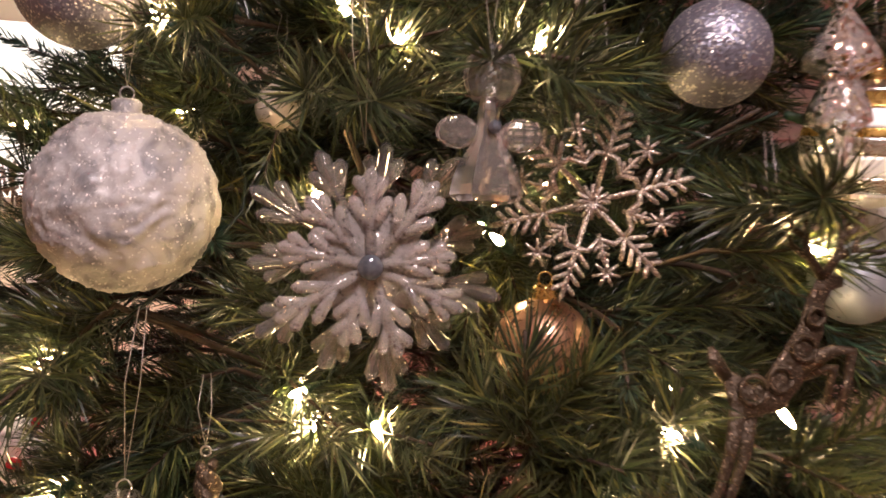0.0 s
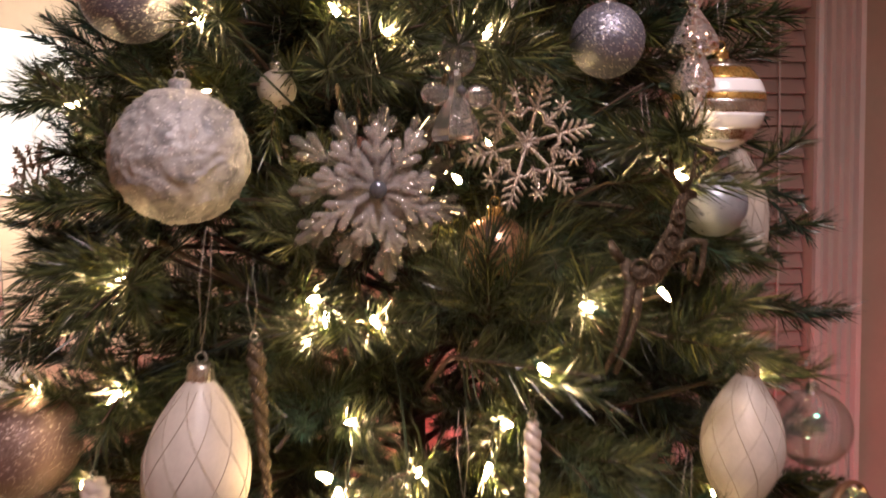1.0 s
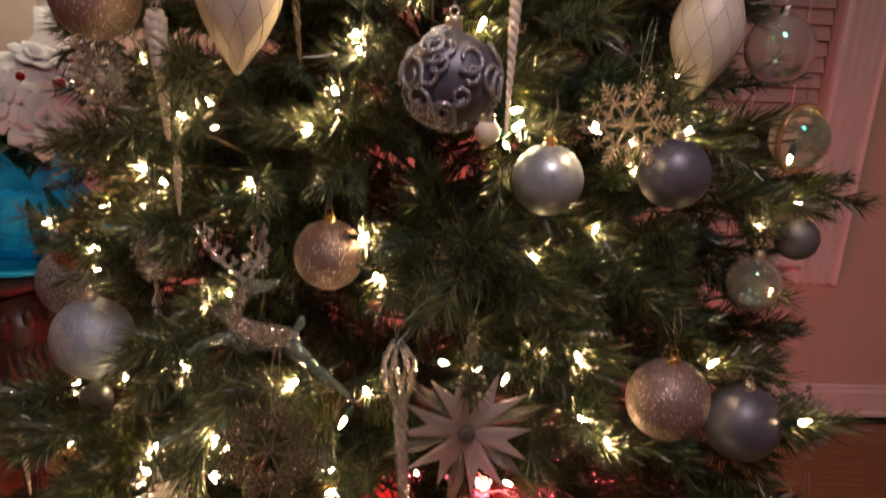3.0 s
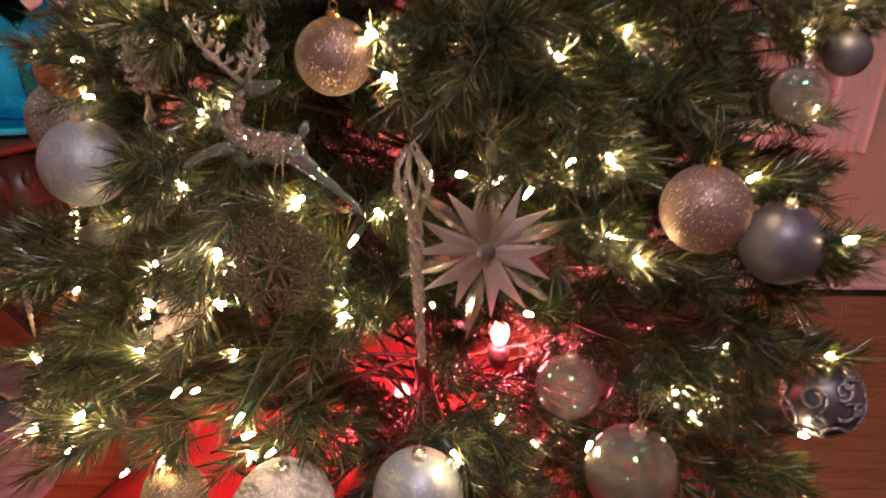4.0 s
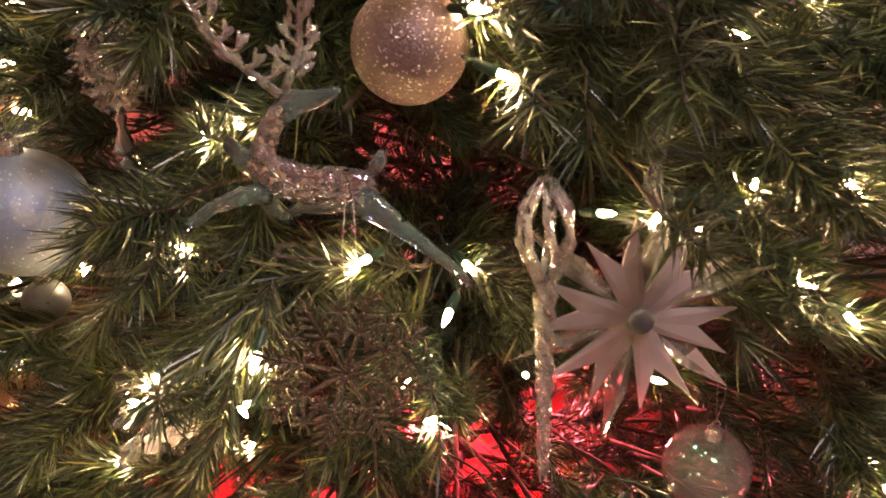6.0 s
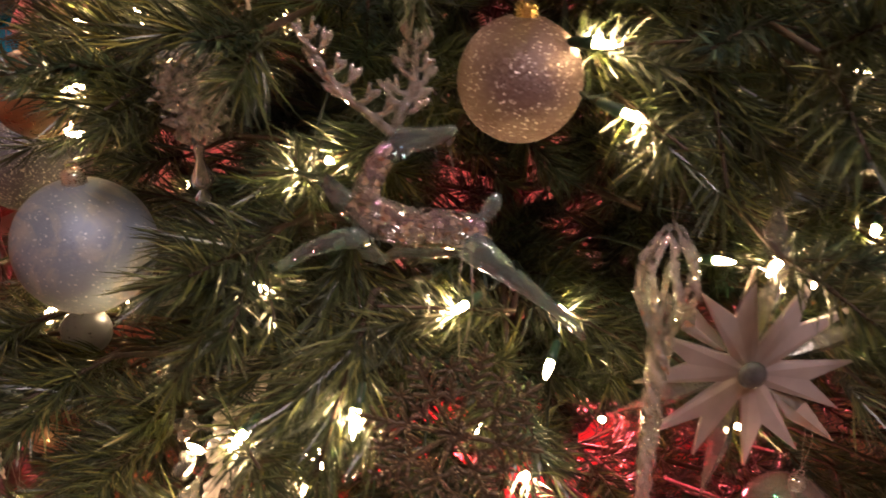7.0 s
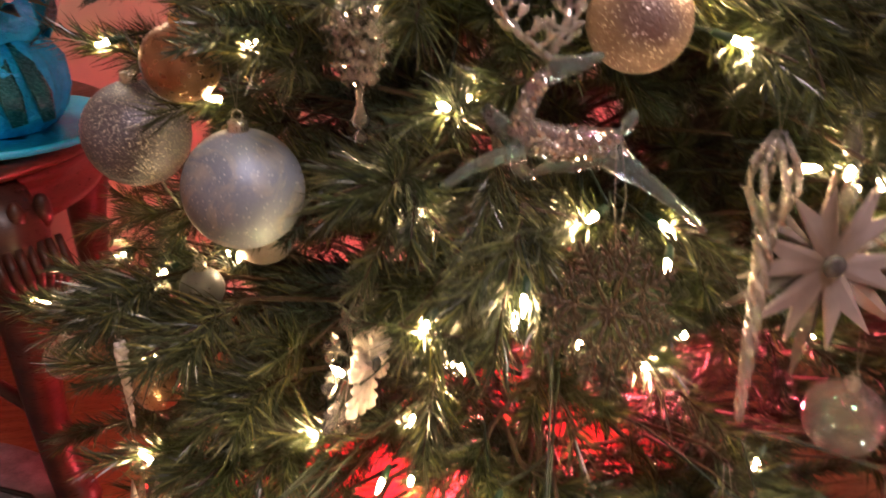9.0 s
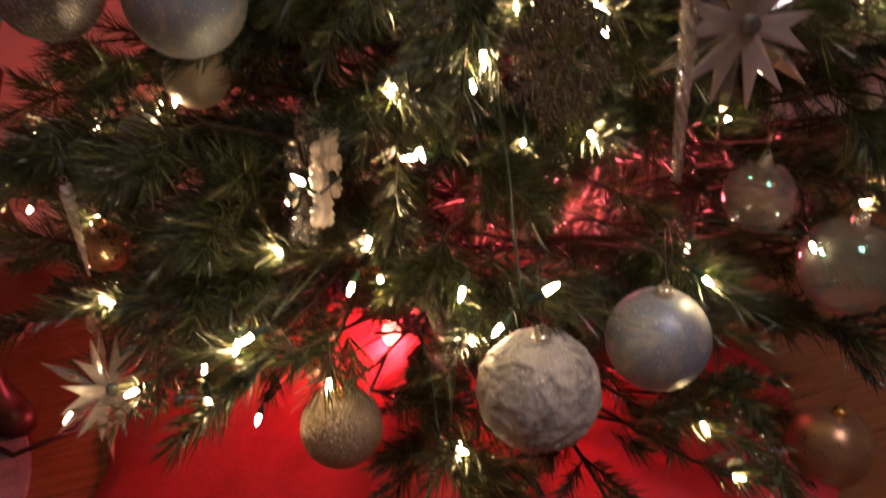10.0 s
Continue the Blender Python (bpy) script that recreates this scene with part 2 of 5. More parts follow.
YELLOW_BAND = surface("gold_band", (0.42, 0.25, 0.06), (0.65, 0.42, 0.14), 0.3, 0.8, 40)


# ---- mesh tools ----
class Geo:
    """Points and faces of one mesh."""

    def __init__(self):
        self.v, self.f = [], []

    def add(self, verts, faces):
        n = len(self.v)
        self.v += [tuple(p) for p in verts]
        self.f += [tuple(i + n for i in f) for f in faces]
        return self

    def tube(self, points, radii, seg=8, flat=1.0, across=None):
        """A round bar along points, closed at both ends; flat squeezes it across its own plane's normal."""
        pts = [Vector(p) for p in points]
        if isinstance(radii, (int, float)):
            radii = [radii] * len(pts)
        verts, faces, side = [], [], None
        for i, p in enumerate(pts):
            d = (pts[min(i + 1, len(pts) - 1)] - pts[max(i - 1, 0)]).normalized()
            if side is None:
                side = Vector(across) if across else (d.orthogonal())
            side = (side - d * side.dot(d))
            side = side.normalized() if side.length > 1e-6 else d.orthogonal().normalized()
            up = d.cross(side)
            for k in range(seg):
                a = 2 * math.pi * k / seg
                verts.append(p + (side * math.cos(a) * flat + up * math.sin(a)) * radii[i])
        for i in range(len(pts) - 1):
            for k in range(seg):
                j = (k + 1) % seg
                faces.append((i * seg + k, i * seg + j, (i + 1) * seg + j, (i + 1) * seg + k))
        faces.append(tuple(reversed(range(seg))))
        faces.append(tuple(range((len(pts) - 1) * seg, len(pts) * seg)))
        return self.add(verts, faces)

    def lathe(self, profile, seg=24, centre=(0, 0, 0), wave=None, ends=True):
        """Turns (radius, height) pairs round the z axis; wave(angle, row) scales the radius."""
        verts, faces, c = [], [], Vector(centre)
        for i, (r, z) in enumerate(profile):
            for k in range(seg):
                a = 2 * math.pi * k / seg
                q = r * (wave(a, i) if wave else 1)
                verts.append(c + Vector((q * math.cos(a), q * math.sin(a), z)))
        for i in range(len(profile) - 1):
            for k in range(seg):
                j = (k + 1) % seg
                faces.append((i * seg + k, i * seg + j, (i + 1) * seg + j, (i + 1) * seg + k))
        if ends:
            faces.append(tuple(reversed(range(seg))))
            faces.append(tuple(range((len(profile) - 1) * seg, len(profile) * seg)))
        return self.add(verts, faces)

    def ball(self, centre, r, seg=20, rows=12, scale=(1, 1, 1), rough=0.0, freq=30.0, lift=None):
        verts, faces, c = [], [], Vector(centre)
        for i in range(rows + 1):
            t = math.pi * i / rows
            for k in range(seg):
                a = 2 * math.pi * k / seg
                d = Vector((math.sin(t) * math.cos(a), math.sin(t) * math.sin(a), -math.cos(t)))
                q = r * (1 + (rough * noise.noise(d * r * freq + c * 7) if rough else 0) + (lift(d) if lift else 0))
                verts.append(c + Vector((d.x * q * scale[0], d.y * q * scale[1], d.z * q * scale[2])))
        for i in range(rows):
            for k in range(seg):
                j = (k + 1) % seg
                faces.append((i * seg + k, i * seg + j, (i + 1) * seg + j, (i + 1) * seg + k))
        return self.add(verts, faces)

    def box(self, lo, hi, bevel=0.0):
        b = bevel
        x0, y0, z0 = lo
        x1, y1, z1 = hi
        rings = [(b, z0), (0, z0 + b), (0, z1 - b), (b, z1)] if b else [(0, z0), (0, z1)]
        verts, faces = [], []
        for i, z in rings:
            verts += [(x0 + i, y0 + i, z), (x1 - i, y0 + i, z), (x1 - i, y1 - i, z), (x0 + i, y1 - i, z)]
        for k in range(len(rings) - 1):
            for j in range(4):
                n = (j + 1) % 4
                faces.append((k * 4 + j, k * 4 + n, k * 4 + 4 + n, k * 4 + 4 + j))
        faces.append((3, 2, 1, 0))
        m = 4 * (len(rings) - 1)
        faces.append((m, m + 1, m + 2, m + 3))
        return self.add(verts, faces)

    def plate(self, outline, thick, centre_lift=0.0):
        """A plate in the xz plane with an outline of (x, z), thick along y, a little raised in the middle."""
        n = len(outline)
        verts = [(x, -thick / 2, z) for x, z in outline] + [(x, thick / 2, z) for x, z in outline]
        verts += [(0, -thick / 2 - centre_lift, 0), (0, thick / 2 + centre_lift, 0)]
        faces = []
        for i in range(n):
            j = (i + 1) % n
            faces += [(i, j, j + n, i + n), (2 * n, j, i), (2 * n + 1, i + n, j + n)]
        return self.add(verts, faces)


def spread(n):
    return [2 * math.pi * k / n for k in range(n)]


def part(name, geo, mat, parent=None, label="", smooth=True, m=None):
    me = bpy.data.meshes.new(name)
    me.from_pydata(geo.v, [], geo.f)
    me.materials.append(mat)
    if smooth:
        me.polygons.foreach_set("use_smooth", [True] * len(me.polygons))
    me.update()
    ob = new(name, me)
    if parent:
        ob.parent = parent
    if m is not None:
        ob.matrix_basis = m
    return tagged(ob, label)


def thing(name, place, label, category, group="", kind="", turn=0.0, tilt=(0, 0)):
    ob = new(name)
    ob.empty_display_size = 0.02
    ob.matrix_basis = pose(*place, tilt[0], tilt[1], turn)
    return tagged(ob, label, category, group, kind)


def setting(name, geo, mat, label, category, smooth=False):
    return tagged(part(name, geo, mat, None, "", smooth), label, category, "", "structure")


# ---- room ----
X0, X1, Y0, Y1, H = -2.3, 2.3, -2.6, 1.95, 2.5
WX0, WX1, WZ0, WZ1 = 0.32, 1.24, 0.56, 2.1
floor = setting("floor", Geo().box((X0, Y0, -0.12), (X1, Y1, -0.014)), STEM, "dark gaps under glossy brown wooden floorboards", "floor")
g = Geo().box((X0, Y1, 0), (WX0, Y1 + 0.14, H)).box((WX1, Y1, 0), (X1, Y1 + 0.14, H))
g.box((WX0, Y1, 0), (WX1, Y1 + 0.14, WZ0)).box((WX0, Y1, WZ1), (WX1, Y1 + 0.14, H))
setting("wall_north", g, WALL, "pink-beige painted wall with a window behind the tree", "wall")
setting("wall_west", Geo().box((X0 - 0.14, Y0, 0), (X0, Y1, H)), WALL_CREAM, "plain cream painted side wall", "wall")
setting("wall_east", Geo().box((X1, Y0, 0), (X1 + 0.14, Y1, H)), WALL, "plain pink-beige painted side wall", "wall")
setting("wall_south", Geo().box((X0, Y0 - 0.14, 0), (X1, Y0, H)), WALL_CREAM, "plain cream painted wall facing the tree", "wall")
setting("ceiling", Geo().box((X0, Y0, H), (X1, Y1, H + 0.12)), CEILING, "plain white painted ceiling", "ceiling")


def baseboard(x0, x1):
    g = Geo()
    prof = [(0.0, 0.0), (0.022, 0.0), (0.022, 0.012), (0.016, 0.02), (0.014, 0.085), (0.009, 0.095), (0.008, 0.105), (0.0, 0.11)]
    n = len(prof)
    verts = [(x, Y1 - 0.001 - d, z) for x in (x0, x1) for d, z in prof]
    g.add(verts, [(i, (i + 1) % n, n + (i + 1) % n, n + i) for i in range(n)] + [tuple(range(n)), tuple(reversed(range(n, 2 * n)))])
    return setting("baseboard", g, WHITE_PAINT, "white moulded baseboard along the wall", "baseboard")


baseboard(X0, X1)

window = thing("window_1", (0, Y1, 0), "tall window with closed blinds and wide white fluted casing", "window", kind="structure")


def casing(x, z0, z1, w):
    g = Geo()
    prof = [(0, 0.0), (0.0, 0.018)]
    for k in range(4):
        c = w * (0.17 + 0.22 * k)
        prof += [(c - w * 0.085, 0.024), (c - w * 0.06, 0.008), (c + w * 0.05, 0.006), (c + w * 0.085, 0.024)]
    prof += [(w, 0.03), (w, 0.0)]
    n = len(prof)
    verts = [(x + a, -0.001 - d, z) for z in (z0, z1) for a, d in prof]
    return g.add(verts, [(i, (i + 1) % n, n + (i + 1) % n, n + i) for i in range(n)] + [tuple(reversed(range(n))), tuple(range(n, 2 * n))])


part("casing", casing(WX1, WZ0 - 0.09, WZ1 + 0.1, 0.135), WHITE_PAINT, window, "white fluted casing board", False)
part("casing", casing(WX0 - 0.135, WZ0 - 0.09, WZ1 + 0.1, 0.135), WHITE_PAINT, window, "white fluted casing board", False)
part("window_sill", Geo().box((WX0 - 0.0, -0.05, WZ0 - 0.03), (WX1, 0.05, WZ0), 0.006), WHITE_PAINT, window, "white painted sill", False)
part("apron", Geo().box((WX0, -0.022, WZ0 - 0.09), (WX1, -0.001, WZ0 - 0.032), 0.004), WHITE_PAINT, window, "", False)
part("pane", Geo().box((WX0, 0.115, WZ0), (WX1, 0.121, WZ1)), THINGLASS, window, "dark night-time window pane", False)
blind = thing("window_blind", (0, Y1, 0), "closed horizontal blind with wide rose-brown slats and cords", "blind")
slat_geo = Geo().box((WX0 + 0.006, -0.0016, -0.026), (WX1 - 0.006, 0.0016, 0.026), 0.0006)
slat_mesh = None
z = WZ0 + 0.03
while z < WZ1 - 0.05:
    m = pose(0, 0.045, z, -22, 0, 0)
    if slat_mesh is None:
        ob = part("slat", slat_geo, SLAT, blind, "", False, m)
        slat_mesh = ob.data
    else:
        ob = new("slat", slat_mesh)
        ob.parent, ob.matrix_basis = blind, m
    z += 0.046
part("head_rail", Geo().box((WX0 + 0.004, 0.015, WZ1 - 0.05), (WX1 - 0.004, 0.075, WZ1 - 0.002), 0.004), SLAT, blind, "", False)
for x in (1.02, 1.14):
    part("cord", Geo().tube([(x, 0.010, WZ1 - 0.05), (x + 0.003, 0.008, 1.4), (x, 0.010, WZ0 + 0.05)], 0.0032, 6), WHITE_PAINT, blind, "pale hanging cord")

# out-of-view fixture made up to carry the added fill light
added_ceiling_lamp = thing("added_ceiling_lamp", (0.15, -0.50, H), "unseen round ceiling lamp added as fill light", "lamp")
part("base", Geo().lathe([(0.24, -0.03), (0.25, -0.02), (0.25, 0.0)], 32), CAP, added_ceiling_lamp)
part("diffuser", Geo().lathe([(0.05, -0.085), (0.14, -0.075), (0.20, -0.055), (0.23, -0.031)], 32), FILL_DIFFUSER, added_ceiling_lamp, "glowing frosted dish of the added lamp")

rug = tagged(part("rug", Geo().lathe([(0.0, 0.001), (0.42, 0.001), (0.43, 0.006), (0.425, 0.010), (0.0, 0.011)], 64, (-1.16, 1.02, 0), lambda a, i: 1 + 0.02 * math.sin(3 * a)), RUG), "round flat grey woven mat beside the table", "rug")

# ---- side table with carved apron and cabriole legs ----
TX, TY, TZ = -1.09, 1.48, 0.682
TR = 0.44
table = thing("side_table", (TX, TY, 0), "round dark mahogany side table with carved legs", "table")
part("tabletop", Geo().lathe([(0.0, TZ - 0.032), (TR - 0.03, TZ - 0.032), (TR - 0.008, TZ - 0.026), (TR, TZ - 0.014), (TR - 0.006, TZ - 0.003), (TR - 0.018, TZ), (0.0, TZ)], 72), MAHOGANY, table, "polished dark top")
part("apron", Geo().lathe([(TR - 0.075, TZ - 0.125), (TR - 0.05, TZ - 0.13), (TR - 0.042, TZ - 0.11), (TR - 0.055, TZ - 0.092), (TR - 0.048, TZ - 0.062), (TR - 0.03, TZ - 0.047), (TR - 0.03, TZ - 0.0325), (TR - 0.09, TZ - 0.0325), (TR - 0.09, TZ - 0.125)], 72), MAHOGANY, table, "moulded curved apron")
for k in range(4):
    a = math.radians(-43 + 90 * k)
    c, s = math.cos(a), math.sin(a)
    rs = [(0.36, TZ - 0.04, 0.056), (0.405, TZ - 0.12, 0.068), (0.42, TZ - 0.21, 0.058), (0.41, 0.37, 0.043), (0.405, 0.22, 0.034), (0.42, 0.10, 0.032), (0.45, 0.042, 0.038), (0.475, 0.032, 0.032), (0.49, 0.022, 0.012)]
    leg = part("leg", Geo().tube([(r * c, r * s, z) for r, z, w in rs], [w for r, z, w in rs], 12), MAHOGANY, table, "curved carved leg")
    for j in range(3):
        b = a + (j - 1) * 0.105
        part("bead", Geo().ball((0.448 * math.cos(b), 0.448 * math.sin(b), TZ - 0.085), 0.019, 10, 8, (0.8, 0.8, 1.6)), MAHOGANY, leg, "carved oval bead")
    for j in range(7):
        b = a + (j - 3) * 0.038
        f = a + (j - 3) * 0.016
        part("carved_leaf", Geo().tube([(0.466 * math.cos(b), 0.466 * math.sin(b), TZ - 0.125), (0.481 * math.cos(b), 0.481 * math.sin(b), TZ - 0.17), (0.474 * math.cos(f), 0.474 * math.sin(f), TZ - 0.245)], [0.006, 0.010, 0.004], 6), MAHOGANY, leg, "carved leaf rib")
for k in range(2):
    a = math.radians(-43 + 90 * k)
    part("stretcher", Geo().tube([(0.405 * math.cos(a), 0.405 * math.sin(a), 0.2 + 0.03 * k), (0.1 * math.cos(a), 0.1 * math.sin(a), 0.215 + 0.03 * k), (-0.405 * math.cos(a), -0.405 * math.sin(a), 0.2 + 0.03 * k)], 0.013, 8), MAHOGANY, table)

# table lamp
table_lamp = thing("table_lamp", (-0.89, 1.70, TZ), "white porcelain table lamp with a bright lit shade", "lamp")
part("base", Geo().lathe([(0.09, 0.0), (0.092, 0.014), (0.06, 0.03), (0.055, 0.05), (0.10, 0.13), (0.135, 0.22), (0.13, 0.31), (0.085, 0.40), (0.035, 0.46), (0.03, 0.52)], 32), PORCELAIN, table_lamp, "glossy white porcelain body")
part("stem", Geo().lathe([(0.022, 0.52), (0.018, 0.7), (0.012, 0.86)], 12), PORCELAIN, table_lamp)
part("shade", Geo().lathe([(0.225, 0.83), (0.228, 0.83), (0.17, 1.17), (0.167, 1.17), (0.225, 0.83)], 40, ends=False), SHADE, table_lamp, "glowing white fabric shade")

# floral arrangement in a blue vessel
PX, PY = -0.83, 1.37
tray = tagged(part("tray", Geo().lathe([(0.0, 0.0), (0.16, 0.0), (0.195, 0.010), (0.205, 0.022), (0.196, 0.024), (0.18, 0.016), (0.0, 0.010)], 48, (PX, PY, TZ)), BLUE_GLASS), "shallow shiny blue glass tray on the table", "tray")
pot = thing("foil_wrapped_pot", (PX, PY, TZ + 0.0105), "flower pot wrapped in crumpled shiny blue foil", "flower pot")
pleat = lambda a, i: 1 + (0.012 + 0.006 * i) * math.sin(13 * a + 0.5 * i) + 0.010 * math.sin(29 * a - 1.3 * i)
part("wrap", Geo().lathe([(0.070, 0.0), (0.098, 0.006), (0.122, 0.035), (0.133, 0.075), (0.128, 0.115), (0.108, 0.145), (0.092, 0.160), (0.088, 0.164), (0.082, 0.158)], 96, wave=pleat), BLUE_FOIL, pot, "crumpled blue foil body", False)
for k, a in enumerate(spread(9)):
    d, sd = Vector((math.cos(a), math.sin(a), 0)), Vector((-math.sin(a), math.cos(a), 0))
    tall = 0.085 + 0.025 * math.sin(2.7 * k)
    g, rows = Geo(), []
    for i in range(7):
        t = i / 6
        w = 0.046 * (1 - t ** 2.2) + 0.001
        rows.append([d * (0.088 + 0.052 * t + 0.008 * math.sin(5 * t + k) + 0.007 * abs(q)) + sd * w * q + Vector((0, 0, 0.158 + tall * t - 0.012 * q * q)) for q in (-1, -0.5, 0, 0.5, 1)])
    n = len(rows) * 5
    vv = [p for r in rows for p in r] + [p - d * 0.0012 for r in rows for p in r]
    ff = []
    for i in range(6):
        for q in range(4):
            c = i * 5 + q
            ff += [(c, c + 1, c + 6, c + 5), (n + c, n + c + 5, n + c + 6, n + c + 1)]
    part("foil_tip", g.add(vv, ff), BLUE_FOIL if k % 3 else TEAL_FOIL, pot, "upturned pointed foil corner", False)
for k in range(2):
    a = -1.05 + 0.35 * k
    d = Vector((math.cos(a), math.sin(a), 0))
    part("ribbon_tail", Geo().tube([d * 0.092 + Vector((0, 0, 0.158)), d * 0.124 + Vector((0, 0, 0.125)), d * 0.143 + Vector((0.004, 0, 0.080)), d * 0.138 + Vector((0.010, 0, 0.035))], [0.010, 0.015, 0.018, 0.013], 8, 0.12, tuple(d)), TEAL_FOIL, pot, "dark teal ribbon tail")
part("ribbon", Geo().lathe([(0.090, 0.150), (0.094, 0.154), (0.095, 0.162), (0.091, 0.168)], 48), TEAL_FOIL, pot, "dark teal ribbon round the neck")
flowers = thing("flower_arrangement", (PX, PY, TZ + 0.19), "white silk flowers with red berries and dark leaves", "flowers")
rng = random.Random(4)


def bloom(geo, centre, r, face):
    c, f = Vector(centre), Vector(face).normalized()
    u = f.orthogonal().normalized()
    w = f.cross(u)
    for ring, (n, tilt, ln) in enumerate(((7, 0.05, 1.0), (6, 0.5, 0.75), (4, 1.0, 0.5))):
        for k in range(n):
            a = 2 * math.pi * (k + 0.5 * ring) / n + rng.uniform(-0.2, 0.2)
            d = (u * math.cos(a) + w * math.sin(a)) * math.cos(tilt) + f * math.sin(tilt)
            geo.tube([c, c + d * r * ln * 0.5 + f * 0.006, c + d * r * ln * 0.85, c + d * r * ln - f * 0.006], [0.004, r * 0.30, r * 0.22, 0.002], 10, 0.12, tuple(f))


for x, y, z, r in ((0.10, -0.10, 0.125, 0.085), (0.02, -0.13, 0.165, 0.07), (0.15, 0.0, 0.15, 0.08), (0.03, 0.03, 0.22, 0.085), (-0.09, -0.08, 0.17, 0.08)):
    g = Geo()
    bloom(g, (x, y, z), r, (x, y - 0.05, 0.07))
    part("bloom", g, WHITE_SILK, flowers, "white layered silk petals")
    part("stem", Geo().tube([(x * 0.3, y * 0.3, -0.1), (x * 0.6, y * 0.6, z * 0.5), (x, y, z)], 0.004, 6), LEAF, flowers)
for k in range(12):
    c = Vector((rng.uniform(-0.12, 0.14), rng.uniform(-0.14, 0.06), rng.uniform(0.12, 0.27)))
    sprig = part("sprig", Geo().tube([(0, 0, -0.05), c * 0.6, c], 0.0015, 4), LEAF, flowers)
    part("berry", Geo().ball(c, rng.uniform(0.009, 0.014), 10, 8), BERRY, sprig, "red berry")
for k in range(11):
    a = rng.uniform(0, 6.28)
    d = Vector((math.cos(a), math.sin(a), 0))
    z = rng.uniform(0.03, 0.10)
    g = Geo().tube([(0, 0, 0), d * 0.05 + Vector((0, 0, z)), d * 0.11 + Vector((0, 0, z * 0.9)), d * 0.16 + Vector((0, 0, z * 0.6))], [0.003, 0.026, 0.02, 0.001], 10, 0.1, (0, 0, 1))
    part("leaf", g, LEAF, flowers, "dark green pointed leaf")

cable = tagged(part("power_cable", Geo().tube([(-1.7, 1.16, 0.007), (-1.45, 1.24, 0.017), (-1.2, 1.29, 0.017), (-1.0, 1.28, 0.017), (-0.86, 1.21, 0.017), (-0.76, 1.10, 0.012), (-0.66, 1.14, 0.007), (-0.55, 1.4, 0.007), (-0.4, 1.85, 0.007)], 0.0055, 8), BLACK), "black power cable lying across the grey mat", "cable")


# ---- ornaments ----
AXIS = Vector((0.02, 0.90, 0.0))
KEEP = []  # places that stay free of twigs: centre, radius, outward way


def keep(place, r):
    p = Vector(place)
    out = Vector((p.x - AXIS.x, p.y - AXIS.y, 0)).normalized()
    KEEP.append((p, r, (out * 0.6 + Vector((0, -0.55, 0.28))).normalized()))


def hanger(parent, top, length, lean=0.0):
    """A double silver thread going up to the twig."""
    g = Geo()
    for s in (-1, 1):
        g.tube([(0, 0, top), (s * 0.004 + lean * 0.4, 0.002, top + length * 0.55), (lean + s * 0.002, 0.01, top + length)], 0.00028, 5)
    return part("thread", g, THREAD, parent, "thin silver thread")


def cap_and_ring(parent, r, top, mat, size):
    cap = part("cap", Geo().lathe([(size, top - 0.004), (size * 1.08, top), (size * 1.0, top + 0.004), (size * 1.05, top + size * 0.9), (size * 0.8, top + size * 1.15), (size * 0.2, top + size * 1.2)], 20, wave=lambda a, i: 1 + (0.05 * math.cos(10 * a) if i < 2 else 0)), mat, parent, "small metal cap")
    z = top + size * 1.2 + 0.003
    part("ring", Geo().tube([(0.004 * math.cos(a), 0, z + 0.004 * math.sin(a)) for a in spread(12)] + [(0.004, 0, z)], 0.0006, 6), mat, cap, "wire ring")
    return z + 0.004


def bauble(name, place, r, mat, label, cap=CAP, thread=0.06, lift=None, fine=(48, 32), squash=1.0, turn=0.0, free=True):
    ob = thing(name, place, label, "ornament", "ornaments on the tree", turn=turn)
    part("shell", Geo().ball((0, 0, 0), r, fine[0], fine[1], (1, 1, squash), 0.0, 1.0, lift), mat, ob)
    z = cap_and_ring(ob, r, r * squash * 0.985, cap, max(0.0065, r * 0.16))
    hanger(ob, z, thread)
    if free:
        keep(place, r)
    return ob


def leaf_relief(seed, amount):
    shift = Vector((seed * 3.1, seed * 1.7, seed * 0.9))

    def lift(d):
        w = Vector((noise.noise(d * 1.6 + shift), noise.noise(d * 1.6 + shift + Vector((5, 0, 0))), noise.noise(d * 1.6 + shift + Vector((0, 7, 0)))))
        q = d * 2.3 + w * 1.5 + shift
        ridge = max(0.0, 1 - abs(noise.noise(q)) * 4.5)
        edge = noise.noise(q * 1.7 + Vector((3, 1, 2)))
        leaf = 0.7 * (edge > 0.02) * (0.6 + edge) + 0.25 * max(0.0, 1 - abs(edge - 0.02) * 14)
        vein = max(0.0, 1 - abs(noise.noise(q * 4.3)) * 3.5)
        return amount * (0.45 * ridge + 0.55 * leaf + 0.40 * vein)
    return lift


bauble("relief_ball", (-0.188, 0.460, 1.502), 0.0515, PEARL, "large white ball with glittered leaf relief", PEARL, 0.05, leaf_relief(1, 0.06), (144, 96), turn=20)
bauble("relief_ball", (-0.143, 0.338, 0.551), 0.0520, PEARL, "large white ball with layered glittered petals", CAP, 0.05, leaf_relief(4, 0.065), (144, 96))
bauble("glitter_ball", (0.147, 0.433, 1.593), 0.0295, SILVER_GLIT, "silver glitter ball hanging high on the tree", CAP, 0.05)
bauble("glitter_ball", (-0.237, 0.507, 1.642), 0.042, SILVER_GLIT, "big silver glitter ball hanging high", CAP, 0.05)
bauble("glitter_ball", (-0.492, 0.780, 0.844), 0.056, SILVER_GLIT, "large silver ball with vertical glitter streaks", CAP, 0.05)
